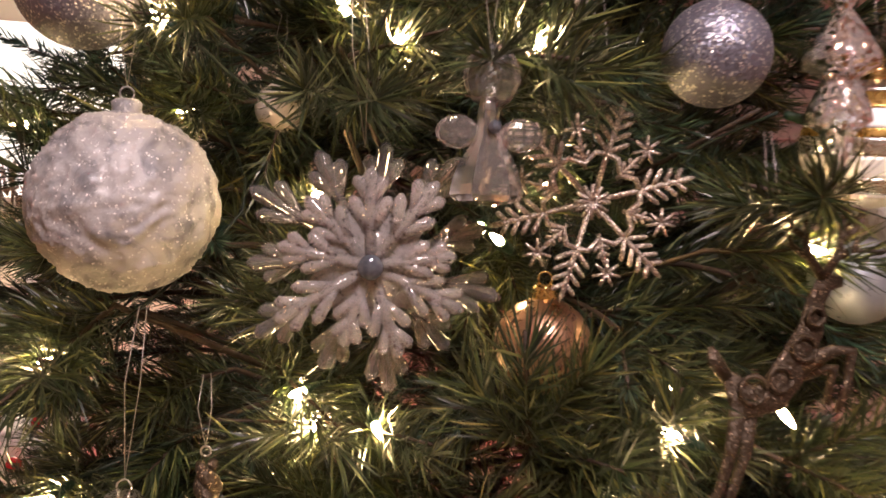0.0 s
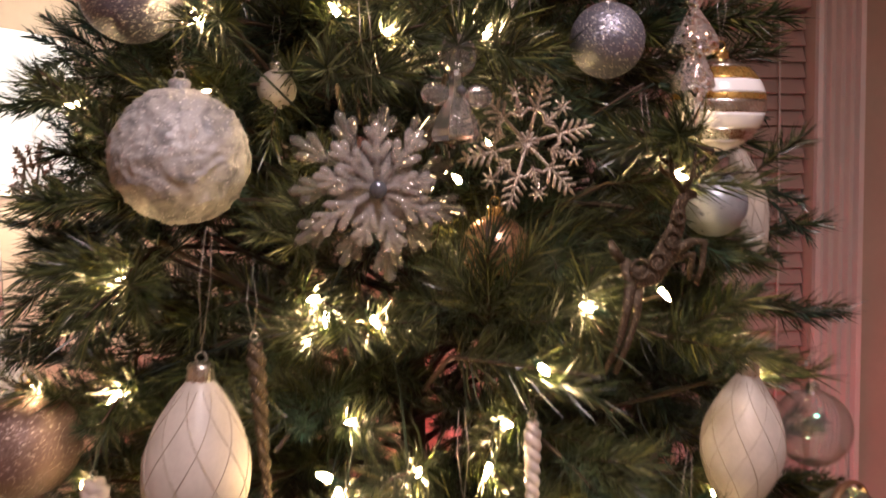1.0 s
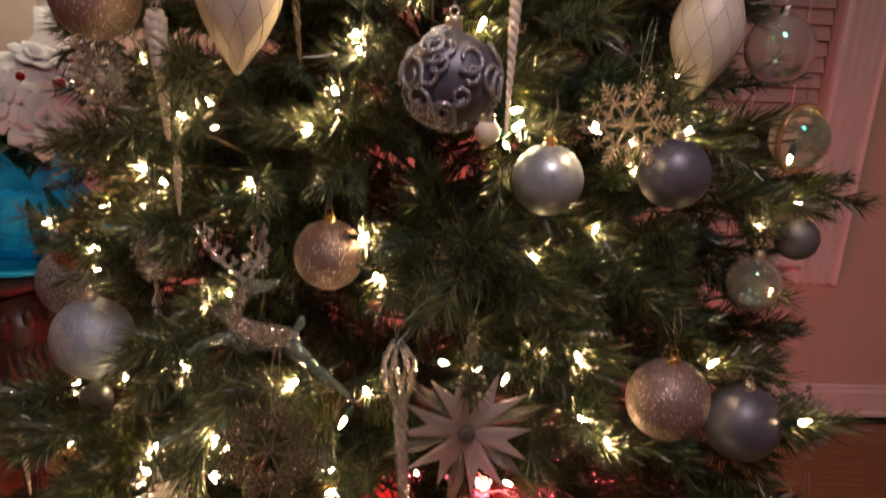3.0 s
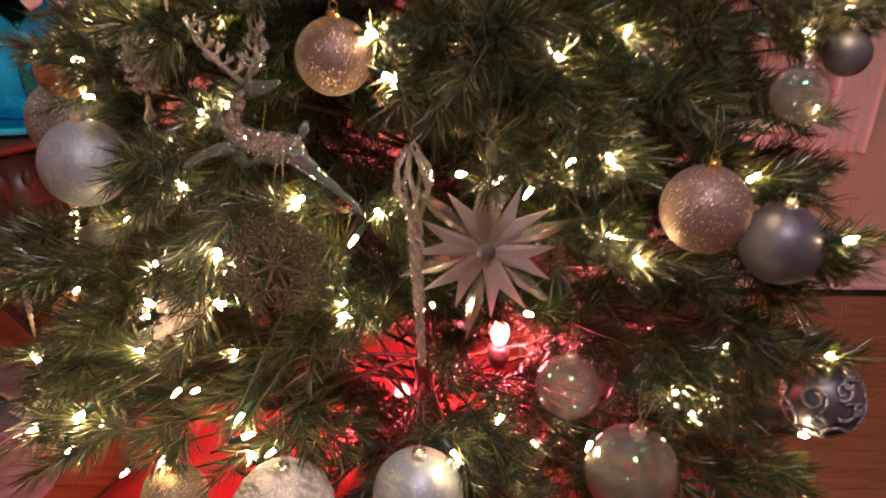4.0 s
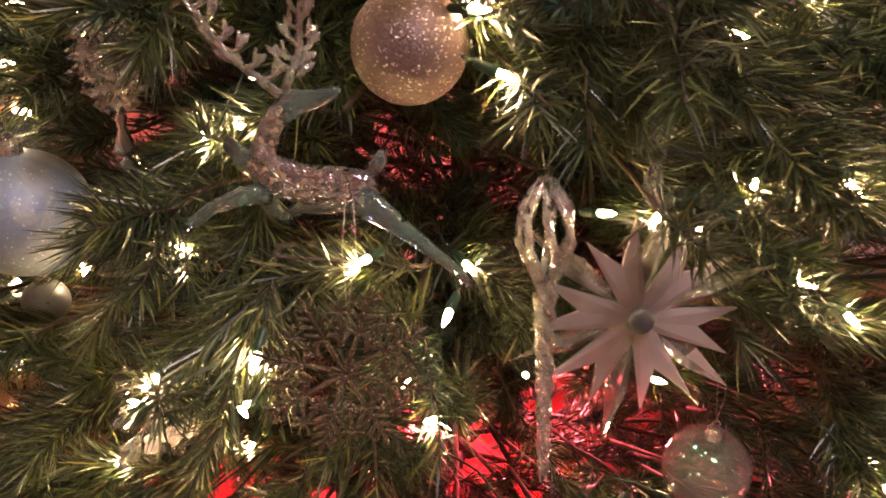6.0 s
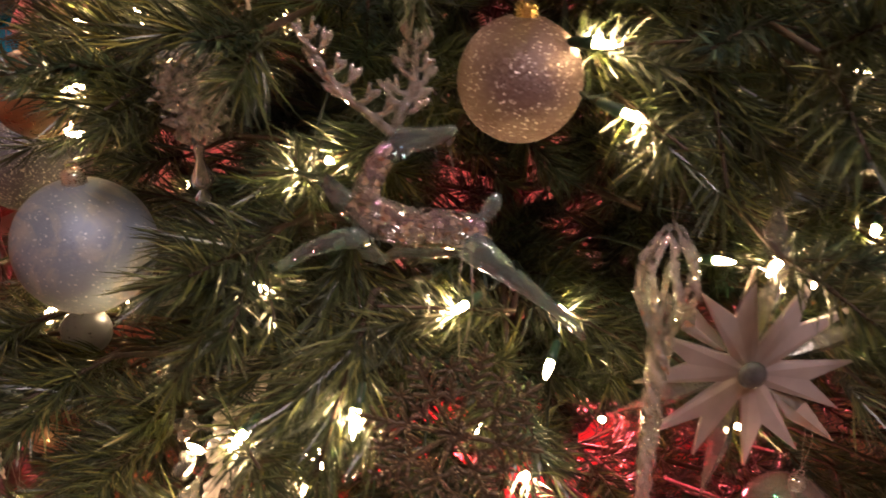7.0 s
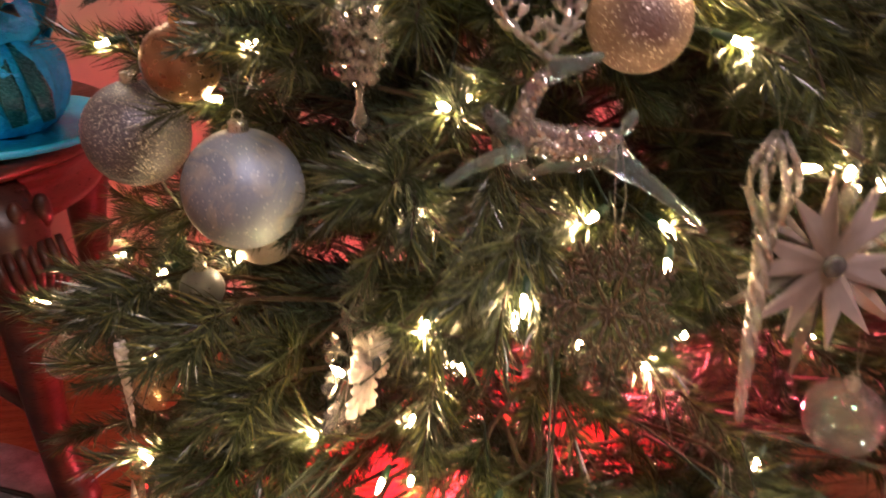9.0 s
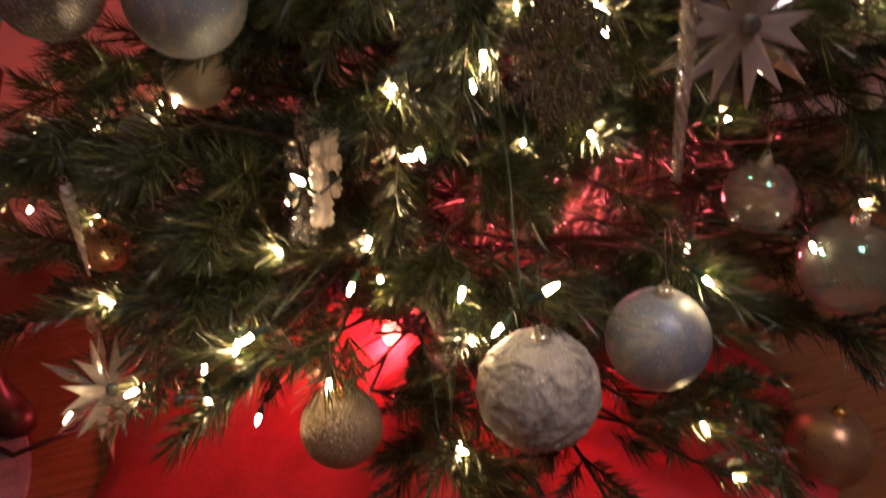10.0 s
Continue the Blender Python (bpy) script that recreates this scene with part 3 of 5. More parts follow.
bauble("gold_ball", (0.058, 0.437, 1.428), 0.0275, COPPER, "small dull copper-gold ball half behind needles", GOLDCAP, 0.04)
bauble("silver_ball", (0.277, 0.520, 1.465), 0.030, SILVER_MATT, "small silver ball with frosted patch", CAP, 0.05)
bauble("gold_ball", (-0.347, 0.550, 1.253), 0.047, ROSE_GLIT, "matt champagne ball with glitter side", GOLDCAP, 0.04)
bauble("silver_ball", (0.122, 0.400, 1.107), 0.0345, SILVER_MATT, "shiny silver ball hanging in the middle", GOLDCAP, 0.04)
bauble("silver_ball", (0.256, 0.430, 1.112), 0.036, PURPLE, "dull dark grey ball behind a snowflake", CAP, 0.04, free=False)
bauble("dark_ball", (0.490, 0.600, 0.999), 0.0275, PURPLE, "small dark grey ball", CAP, 0.04)
bauble("gold_ball", (0.257, 0.360, 0.895), 0.0415, ROSE_GLIT, "champagne ball with glitter band", GOLDCAP, 0.04)
bauble("violet_ball", (0.376, 0.432, 0.829), 0.043, PURPLE, "matt grey-violet ball beside the champagne one", CAP, 0.04, free=False)
bauble("rose_ball", (-0.091, 0.450, 1.007), 0.037, ROSE_GLIT, "rose gold glitter ball with notched rim", GOLDCAP, 0.05)
bauble("copper_ball", (-0.421, 0.629, 0.948), 0.034, COPPER, "shiny copper ball under a twig", GOLDCAP, 0.04)
bauble("silver_ball", (-0.373, 0.528, 0.868), 0.048, SILVER_SWIRL, "large frosted silver ball with glitter swirl", CAP, 0.06)
bauble("silver_ball", (-0.001, 0.366, 0.549), 0.050, SILVER_SWIRL, "large pale blue-silver ball low on the tree", CAP, 0.05)
bauble("gold_ball", (-0.297, 0.450, 0.466), 0.0405, TAUPE, "dull taupe-gold ball near the red skirt", GOLDCAP, 0.05)
bauble("gold_ball", (0.256, 0.350, 0.340), 0.048, GOLD, "gold ball on the lowest twigs", GOLDCAP, 0.05)
bauble("pearl_ball", (-0.366, 0.690, 0.760), 0.034, PEARL_PLAIN, "small cream pearl ball", CAP, 0.04)


def glass_ball(place, r, label, swirl=True):
    ob = thing("glass_ball", place, label, "ornament", "ornaments on the tree")
    part("shell", Geo().ball((0, 0, 0), r, 40, 28), THINGLASS, ob, "thin clear glass")
    inner = Geo().ball((0, 0, 0), r * 0.965, 40, 28)
    inner.f = [tuple(reversed(f)) for f in inner.f]
    part("lining", inner, THINGLASS, ob, "inner face of the glass")
    z = cap_and_ring(ob, r, r * 0.985, CAP, max(0.0065, r * 0.16))
    hanger(ob, z, 0.05)
    keep(place, r * 1.15)
    return ob


glass_ball((0.174, 0.453, 0.631), 0.0385, "clear iridescent glass ball")
glass_ball((0.237, 0.376, 0.573), 0.052, "large clear glass ball with cloudy lining")
glass_ball((0.419, 0.590, 1.233), 0.040, "clear glass ball with white swirls")
glass_ball((0.394, 0.500, 0.973), 0.0315, "small clear glass ball")
bauble("pearl_ball", (0.063, 0.420, 1.147), 0.0125, PEARL_PLAIN, "tiny cream pearl ball above the scroll ball", CAP, 0.03)
bauble("pearl_ball", (-0.128, 0.600, 1.578), 0.019, PEARL_PLAIN, "small cream pearl ball deep in the needles", CAP, 0.04, free=False)
bauble("silver_ball", (-0.430, 0.660, 0.715), 0.0225, SILVER_MATT, "small pale silver ball half under a branch", CAP, 0.04)
bauble("amber_ball", (-0.490, 0.680, 0.590), 0.027, COPPER, "small amber-gold ball by the icicle", GOLDCAP, 0.04)
glass_ball((-0.624, 0.836, 0.542), 0.0285, "small mirror-like glass ball by the table leg")


def lattice_ball(place, r, label, seed):
    rng = random.Random(seed)
    ob = thing("lattice_ball", place, label, "ornament", "ornaments on the tree")
    part("core", Geo().ball((0, 0, 0), r * 0.90, 32, 22), PURPLE, ob, "grey inner ball")
    g = Geo()
    for k in range(46):
        d = Vector((rng.gauss(0, 1), rng.gauss(0, 1), rng.gauss(0, 1))).normalized()
        s = d.orthogonal().normalized()
        u = d.cross(s)
        w = rng.uniform(0.16, 0.42)
        turns = rng.uniform(0.6, 1.5)
        pts = []
        for i in range(14):
            a = 2 * math.pi * turns * i / 13
            q = w * (1 - 0.55 * i / 13)
            pts.append((d * math.cos(q) + (s * math.cos(a) + u * math.sin(a)) * math.sin(q)) * r * 0.965)
        part("scroll", Geo().tube(pts, [r * 0.055 * (1 - 0.4 * i / 13) for i in range(14)], 6), SILVER_GLIT, ob)
    z = cap_and_ring(ob, r, r * 0.985, CAP, r * 0.16)
    hanger(ob, z, 0.06)
    keep(place, r)


lattice_ball((0.020, 0.340, 1.203), 0.0445, "grey ball with silver glitter scrollwork", 3)
lattice_ball((0.515, 0.500, 0.587), 0.052, "silver openwork glitter ball at the tree's side", 5)


def flake_arm(g, a, length, r, pairs, at, side, spread_deg, y=0.0, knob=1.0, first=0.0):
    """One arm in the xz plane with side twigs; knob swells the ends."""
    d = Vector((math.sin(a), 0, math.cos(a)))
    o = Vector((0, y, 0))
    g.tube([o + d * first, o + d * length * 0.5, o + d * length * 0.93, o + d * length], [r, r * 0.95, r * knob, r * 0.4], 8)
    for k in range(pairs):
        f = at + (0.92 - at) * k / max(pairs, 1)
        ln = side * length * (1 - 0.45 * k / max(pairs, 1))
        for s in (-1, 1):
            b = a + s * math.radians(spread_deg)
            e = Vector((math.sin(b), 0, math.cos(b)))
            p = o + d * length * f
            g.tube([p, p + e * ln * 0.85, p + e * ln], [r * 0.85, r * 0.9 * knob, r * 0.35], 7)


def ice_flake(place, size, label, turn=0.0, tilt=(0, 0), thread=0.09, mat=None):
    ob = thing("ice_snowflake", place, label, "ornament", "ornaments on the tree", turn=turn, tilt=tilt)
    g = Geo()
    for k, a in enumerate(spread(11)):
        g = Geo()
        flake_arm(g, a + 0.18, size * (1.16 if k % 2 else 1.02), size * 0.042, 1, 0.56, 0.34, 24, 0.010, 1.8)
        part("clear_arm", g, ACRYLIC, ob, "clear acrylic drops behind")
    g = Geo()
    for k, a in enumerate(spread(9)):
        g = Geo()
        flake_arm(g, a + 0.05 + 0.06 * math.sin(3.7 * k), size * (0.80 + 0.10 * math.sin(2.3 * k)), size * 0.054, 2, 0.36, 0.40, 30, -0.004 + 0.002 * math.sin(5.1 * k), 1.2)
        part("arm", g, mat or ICE, ob)
    g = Geo()
    g.plate([(size * (0.50 if k % 2 else 0.36) * math.sin(a), size * (0.50 if k % 2 else 0.36) * math.cos(a)) for k, a in enumerate(spread(18))], 0.006, 0.003)
    part("centre", g, mat or ICE, ob, "milky acrylic centre")
    part("gem", Geo().ball((0, -0.010, 0), size * 0.105, 16, 10, (1, 0.6, 1)), GEM, ob, "round grey gem")
    hanger(ob, size * 0.95, thread)
    keep(place, size * 0.9)


ice_flake((-0.036, 0.388, 1.474), 0.0610, "large clear and milky acrylic snowflake with gem", 6, (4, -4))
ice_flake((-0.281, 0.517, 0.703), 0.066, "frosted snowflake hanging edge-on", 62, (0, 6), 0.06, FROST_ICE)


def glitter_flake(place, size, mat, label, turn=0.0, tilt=(0, 0), arms=6, thread=0.07):
    ob = thing("glitter_snowflake", place, label, "ornament", "ornaments on the tree", turn=turn, tilt=tilt)
    g = Geo()
    r = size * 0.028
    for a in spread(arms):
        g = Geo()
        a += 0.26
        flake_arm(g, a, size, r, 4, 0.48, 0.22, 52, 0, 1.0)
        d = Vector((math.sin(a), 0, math.cos(a)))
        b = a + math.pi / arms
        e = Vector((math.sin(b), 0, math.cos(b)))
        f = Vector((math.sin(b + math.pi / arms), 0, math.cos(b + math.pi / arms)))
        g.tube([d * size * 0.46, d * size * 0.26 + e * size * 0.22, e * size * 0.36 + d * 0.0, f * size * 0.26 + e * size * 0.22, f * size * 0.46], r * 1.05, 6)
        flake_arm(g, b, size * 0.62, r * 0.8, 2, 0.66, 0.16, 50, 0, 1.0, size * 0.35)
        for q in spread(7):
            g.tube([e * size * 0.70, e * size * 0.70 + Vector((math.sin(q), 0, math.cos(q))) * size * 0.14], [r * 0.8, r * 0.5], 6)
        part("arm", g, mat, ob)
    for q in spread(12):
        part("ray", Geo().tube([(0, -0.001, 0), (math.sin(q) * size * 0.17, -0.001, math.cos(q) * size * 0.17)], [r, r * 0.7], 6), mat, ob)
    hanger(ob, size * 0.66, thread)
    keep(place, size * 0.8)


glitter_flake((0.076, 0.402, 1.509), 0.055, FLAKE_GLIT, "champagne glitter snowflake with branching arms", 4, (5, 0))
glitter_flake((0.200, 0.420, 1.160), 0.049, TAUPE, "champagne glitter snowflake lower down", -10, (0, 8))
glitter_flake((-0.400, 0.720, 1.488), 0.056, FLAKE_GLIT, "glitter snowflake at the tree's edge", -35, (10, 12))
glitter_flake((-0.444, 0.600, 0.532), 0.046, BRONZE_GLIT, "bronze glitter snowflake behind the frosted star", 25, (-8, 10))
glitter_flake((-0.139, 0.340, 0.840), 0.056, BRONZE_GLIT, "dark bronze glitter snowflake under the reindeer", 5, (-10, 5), 8)


def star(place, size, label, turn=0.0, tilt=(0, 0), points=6):
    ob = thing("star_ornament", place, label, "ornament", "ornaments on the tree", turn=turn, tilt=tilt)
    out = []
    for k, a in enumerate(spread(points)):
        a += 0.15
        d = Vector((math.sin(a), 0, math.cos(a)))
        sd = Vector((math.cos(a), 0, -math.sin(a)))
        ln = size * (1.25 if k % 2 else 1.12)
        base = Vector((0, 0.004, 0))
        w = size * 0.10
        v = [base, base + d * ln * 0.55 + sd * w, base + d * ln, base + d * ln * 0.55 - sd * w]
        v += [base + d * ln * 0.5 + Vector((0, 0.008, 0)), base + d * ln * 0.5 - Vector((0, 0.006, 0))]
        part("spike", Geo().add(v, [(0, 5, 1), (1, 5, 2), (2, 5, 3), (3, 5, 0), (1, 4, 0), (2, 4, 1), (3, 4, 2), (0, 4, 3)]), ACRYLIC, ob, "long clear acrylic spike", False)
        h = math.pi / points
        for b, q in ((-0.27, 0.88 + 0.03 * math.sin(2 * k)), (0.0, 0.22), (0.27, 0.86 + 0.04 * math.cos(3 * k)), (h, 0.50)):
            out.append((size * q * math.sin(a + b), size * q * math.cos(a + b)))
    part("front_star", Geo().plate(out, 0.003, 0.002), FROST, ob, "frosted pinkish star plate with split points", False)
    part("gem", Geo().ball((0, -0.006, 0), size * 0.115, 16, 10, (1, 0.55, 1)), GEM, ob, "round grey gem")
    part("bead", Geo().lathe([(0.002, size * 0.95), (0.006, size * 1.02), (0.0075, size * 1.12), (0.005, size * 1.24), (0.003, size * 1.30)], 10), ACRYLIC, ob, "clear faceted bead", False)
    part("ring", Geo().tube([(0.0055 * math.cos(q), 0, size * 1.37 + 0.0055 * math.sin(q)) for q in spread(16)] + [(0.0055, 0, size * 1.37)], 0.0012, 6), ACRYLIC, ob, "clear ring")
    hanger(ob, size * 1.43, 0.05)
    keep(place, size * 0.78)


star((0.059, 0.388, 0.836), 0.083, "frosted star with paired points and clear spikes", -4, (-6, 0))
star((-0.512, 0.601, 0.463), 0.064, "frosted star seen at an angle, low on the tree", 38, (-20, 14))


def drop(place, r, height, label, turn=0.0, tilt=(0, 0), thread=0.10):
    ob = thing("drop_ornament", place, label, "ornament", "ornaments on the tree", turn=turn, tilt=tilt)

    def radius(t):
        return r * max(0.03, math.sin(math.pi * min(1, t * 0.93 + 0.03)) ** 1.15 if t < 0.52 else math.sin(math.pi * min(1, t * 0.93 + 0.03)) ** 0.95)
    n = 28
    prof = [(radius(i / n), -height / 2 + height * i / n) for i in range(n + 1)]
    part("shell", Geo().lathe(prof, 36), PEARL_PLAIN, ob, "pearly cream shell")
    g = Geo()
    for k in range(9):
        for s in (-1, 1):
            pts = []
            for i in range(1, 25):
                t = i / 26
                a = 2 * math.pi * k / 9 + s * t * 2.1
                q = radius(t) * 1.004
                pts.append((q * math.cos(a), q * math.sin(a), -height / 2 + height * t))
            g.tube(pts, 0.00045, 4)
    part("netting", g, NETTING, ob, "fine diagonal glitter lines")
    z = cap_and_ring(ob, r, height / 2 - 0.004, CAP, 0.0095)
    hanger(ob, z, thread)
    keep(place, r)
    keep(Vector(place) + Vector((0, 0, height * 0.3)), r * 0.6)
    keep(Vector(place) - Vector((0, 0, height * 0.3)), r * 0.6)


drop((-0.167, 0.400, 1.268), 0.0385, 0.150, "cream pearl drop with diamond net pattern", 0, (0, 3), 0.09)
drop((0.287, 0.480, 1.250), 0.036, 0.138, "cream pearl drop half covered by needles", 30, (0, 7), 0.06)
drop((0.382, 0.660, 1.464), 0.021, 0.150, "slim white drop at the tree's edge", 0, (0, -12), 0.05)


def icicle(name, top, length, r, mat, label, waves=11, tilt=(0, 0)):
    ob = thing(name, top, label, "ornament", "ornaments on the tree", tilt=tilt)
    g = Geo()
    for s in (0, math.pi):
        pts, rr = [], []
        n = 60
        for i in range(n + 1):
            t = i / n
            a = s + waves * math.pi * t
            q = r * 0.42 * (1 - 0.75 * t)
            pts.append((q * math.cos(a), q * math.sin(a), -0.004 - length * t))
            rr.append(r * 0.62 * (1 - 0.8 * t) * (0.5 + min(0.5, t * 8)))
        g.tube(pts, rr, 7)
    part("twist", g, mat, ob)
    part("ring", Geo().tube([(0.003 * math.cos(a), 0, 0.002 + 0.003 * math.sin(a)) for a in spread(10)] + [(0.003, 0, 0.002)], 0.0007, 5), CAP, ob)
    hanger(ob, 0.004, 0.04)
    for f in (0.1, 0.35, 0.6, 0.85):
        keep(Vector(top) - Vector((0, 0, length * f)), r + 0.004)


icicle("icicle", (0.075, 0.376, 1.309), 0.150, 0.0075, FROST_ICE, "slim pinkish white twisted icicle", 17)
icicle("icicle", (-0.264, 0.475, 1.245), 0.125, 0.0125, FROST_ICE, "thick frosted white icicle", 15, (0, -3))
icicle("icicle", (-0.129, 0.430, 1.362), 0.158, 0.0085, BRONZE_GLIT, "thin gold glitter twisted icicle", 12, (0, -4))
icicle("icicle", (0.083, 0.500, 1.690), 0.080, 0.0095, FROST_ICE, "frosted icicle high above the angel", 7)
icicle("icicle", (-0.243, 0.450, 1.100), 0.052, 0.0055, FROST_ICE, "small pinkish twisted icicle", 7)
icicle("icicle", (-0.500, 0.590, 0.705), 0.095, 0.0075, FROST_ICE, "short frosted white twisted icicle", 9)


def torch(top, length, label):
    ob = thing("glass_icicle", top, label, "ornament", "ornaments on the tree", tilt=(0, -4))
    g = Geo()
    h = length * 0.28
    for a in spread(7):
        g = Geo()
        g.tube([(0.003 * math.cos(a), 0.003 * math.sin(a), 0), (0.015 * math.cos(a), 0.015 * math.sin(a), -h * 0.3), (0.017 * math.cos(a + 0.3), 0.017 * math.sin(a + 0.3), -h * 0.6), (0.007 * math.cos(a + 0.6), 0.007 * math.sin(a + 0.6), -h)], 0.0026, 6)
        part("loop", g, SPARKLE, ob, "clear curved strand of the head")
    g = Geo()
    for k in range(4):
        pts, rr = [], []
        for i in range(50):
            t = i / 49
            a = k * math.pi / 2 + 15 * t
            q = 0.0052 * (1 - 0.45 * t)
            pts.append((q * math.cos(a), q * math.sin(a), -h - (length - h) * t))
            rr.append(0.0034 * (1 - 0.5 * t))
        g.tube(pts, rr, 6)
    part("stem", g, SPARKLE, ob, "twisted clear stem")
    hanger(ob, 0, 0.05)
    for f in (0.1, 0.3, 0.5, 0.7, 0.9):
        keep(Vector(top) - Vector((0, 0, length * f)), 0.013)


torch((-0.017, 0.374, 0.945), 0.235, "long clear glass icicle with a looped head")


def crystal(place, height, r, label, rows, tail=True):
    ob = thing("crystal_pendant", place, label, "ornament", "ornaments on the tree")
    g = Geo()
    top = height / 2
    body = height * (0.55 if tail else 1.0)
    for k in range(rows):
        t = (k + 0.5) / rows
        q = r * (0.15 + 0.95 * math.sin(math.pi * (0.20 + 0.72 * t)))
        zc = top - body * t
        for a in spread(9):
            a += k * 0.35
            d, sd = Vector((math.cos(a), math.sin(a), 0)), Vector((-math.sin(a), math.cos(a), 0))
            c, h = Vector((0, 0, zc)), body / rows * 0.62
            v = [c + d * q * 0.2, c + d * q * 0.62 + sd * q * 0.26, c + d * q * 1.05 - Vector((0, 0, h * 0.25)), c + d * q * 0.62 - sd * q * 0.26, c + d * q * 0.55 + Vector((0, 0, h)), c + d * q * 0.62 - Vector((0, 0, h))]
            part("bead", Geo().add(v, [(0, 1, 4), (1, 2, 4), (2, 3, 4), (3, 0, 4), (1, 0, 5), (2, 1, 5), (3, 2, 5), (0, 3, 5)]), SPARKLE, ob, "", False)
    g.lathe([(0.002, top + 0.004), (r * 0.25, top), (r * 0.2, top - body * 0.5), (r * 0.2, top - body)], 10)
    part("core", g, ACRYLIC, ob, "clear core")
    if tail:
        z = top - body
        part("pendant", Geo().lathe([(0.0015, z), (0.004, z - height * 0.05), (0.0025, z - height * 0.12), (0.0035, z - height * 0.15), (0.008, z - height * 0.25), (0.0065, z - height * 0.29), (0.002, z - height * 0.31), (0.006, z - height * 0.36), (0.005, z - height * 0.41), (0.001, z - height * 0.45)], 10), ACRYLIC, ob, "hanging clear drops")
    part("knob", Geo().lathe([(0.003, top + 0.003), (0.007, top + 0.008), (0.003, top + 0.014), (0.005, top + 0.018), (0.001, top + 0.022)], 10), ACRYLIC, ob)
    hanger(ob, top + 0.02, 0.05)
    keep(place, r * 0.9)
    keep(Vector(place) - Vector((0, 0, height * 0.3)), 0.012)


crystal((-0.283, 0.490, 0.963), 0.105, 0.025, "clear crystal cluster pendant with drops", 5)
crystal((-0.358, 0.580, 1.140), 0.130, 0.034, "large clear crystal pendant at the tree's side", 6)
crystal((0.548, 0.600, 0.735), 0.070, 0.038, "white frosted crystal cluster", 4, False)

# finial of stacked crystals
ob = thing("crystal_finial", (0.230, 0.460, 1.585), "tall stacked clear crystal finial", "ornament", "ornaments on the tree")
part("body", Geo().lathe([(0.001, 0.075), (0.004, 0.07), (0.003, 0.06), (0.007, 0.054), (0.0075, 0.047), (0.004, 0.042), (0.013, 0.028), (0.021, 0.014), (0.021, 0.008), (0.010, 0.002), (0.011, -0.002), (0.017, -0.016), (0.0185, -0.024), (0.010, -0.03), (0.006, -0.045), (0.001, -0.06)], 14, wave=lambda a, i: 1 + 0.06 * math.cos(7 * a)), SPARKLE, ob, "clear ribbed crystal tiers")
hanger(ob, 0.075, 0.05)
keep(ob.location, 0.024)

# striped ball
SP, SR = (0.270, 0.500, 1.553), 0.041
ob = thing("striped_ball", SP, "glass ball with white and gold stripes", "ornament", "ornaments on the tree", tilt=(6, 0))
edges = [-90, -48, -30, -10, 6, 14, 32, 52, 90]
mats = [PORCELAIN, CAP, PORCELAIN, CAP, YELLOW_BAND, PORCELAIN, YELLOW_BAND, CAP]
for k in range(8):
    lo, hi = edges[k], edges[k + 1]
    prof = []
    for i in range(7):
        a = math.radians(lo + (hi - lo) * i / 6)
        prof.append((max(0.0005, SR * math.cos(a)), SR * math.sin(a)))
    part("band", Geo().lathe(prof, 40), mats[k], ob, "stripe")
z = cap_and_ring(ob, SR, SR * 0.985, GOLDCAP, 0.007)
hanger(ob, z, 0.05)
keep(SP, SR)

# ball inside a hoop
ob = thing("hoop_ornament", (0.468, 0.600, 1.127), "clear glass ball inside a bronze hoop", "ornament", "ornaments on the tree", turn=30)
part("hoop", Geo().tube([(0.042 * math.cos(a), 0, 0.042 * math.sin(a)) for a in spread(40)] + [(0.042, 0, 0)], 0.005, 8, 0.5, (1, 0, 0)), GOLD, ob, "bronze hoop")
part("shell", Geo().ball((0, 0, 0), 0.036, 32, 22), THINGLASS, ob, "thin clear glass")
hanger(ob, 0.045, 0.05)
keep((0.468, 0.600, 1.127), 0.038)


def figure(name, place, label, pieces, turn=0.0, tilt=(0, 0), size=1.0, smooth=True):
    """One plain mesh, with a material for each of its pieces."""
    whole, faces_of = Geo(), []
    for geo, mat in pieces:
        faces_of.append((len(geo.f), mat))
        whole.add([Vector(v) * size for v in geo.v], geo.f)
    ob = part(name, whole, pieces[0][1], None, "", smooth)
    ob.matrix_basis = pose(*place, tilt[0], tilt[1], turn)
    index, start = [], 0
    for k, (n, mat) in enumerate(faces_of):
        if k:
            ob.data.materials.append(mat)
        index += [k] * n
    ob.data.polygons.foreach_set("material_index", index)
    return tagged(ob, label, "ornament", "ornaments on the tree")


def thread_geo(top, length):
    g = Geo()
    for s in (-1, 1):
        g.tube([(0, 0, top), (s * 0.003, 0.002, top + length * 0.5), (s * 0.002, 0.008, top + length)], 0.00028, 5)
    return g


# acrylic angel
g = Geo().ball((0.001, 0, 0.026), 0.0142, 14, 9, (1, 0.55, 1.1))
g.ball((-0.015, 0, -0.001), 0.0098, 12, 8, (1.05, 0.5, 0.85)).ball((0.016, 0, -0.002), 0.0098, 12, 8, (1.05, 0.5, 0.85))
g.lathe([(0.0035, 0.016), (0.0050, 0.009), (0.0052, 0.002), (0.0060, -0.003), (0.0098, -0.010), (0.0140, -0.018), (0.0164, -0.026), (0.0170, -0.031), (0.0150, -0.034), (0.004, -0.036)], 12, wave=lambda a, i: 1 + 0.05 * math.cos(6 * a))
figure("angel_ornament", (0.020, 0.375, 1.541), "small clear acrylic angel with grey gem", [(g, ACRYLIC), (Geo().ball((0.002, -0.007, 0.001), 0.0035, 10, 8), GEM), (thread_geo(0.04, 0.05), THREAD)], 5, smooth=False)
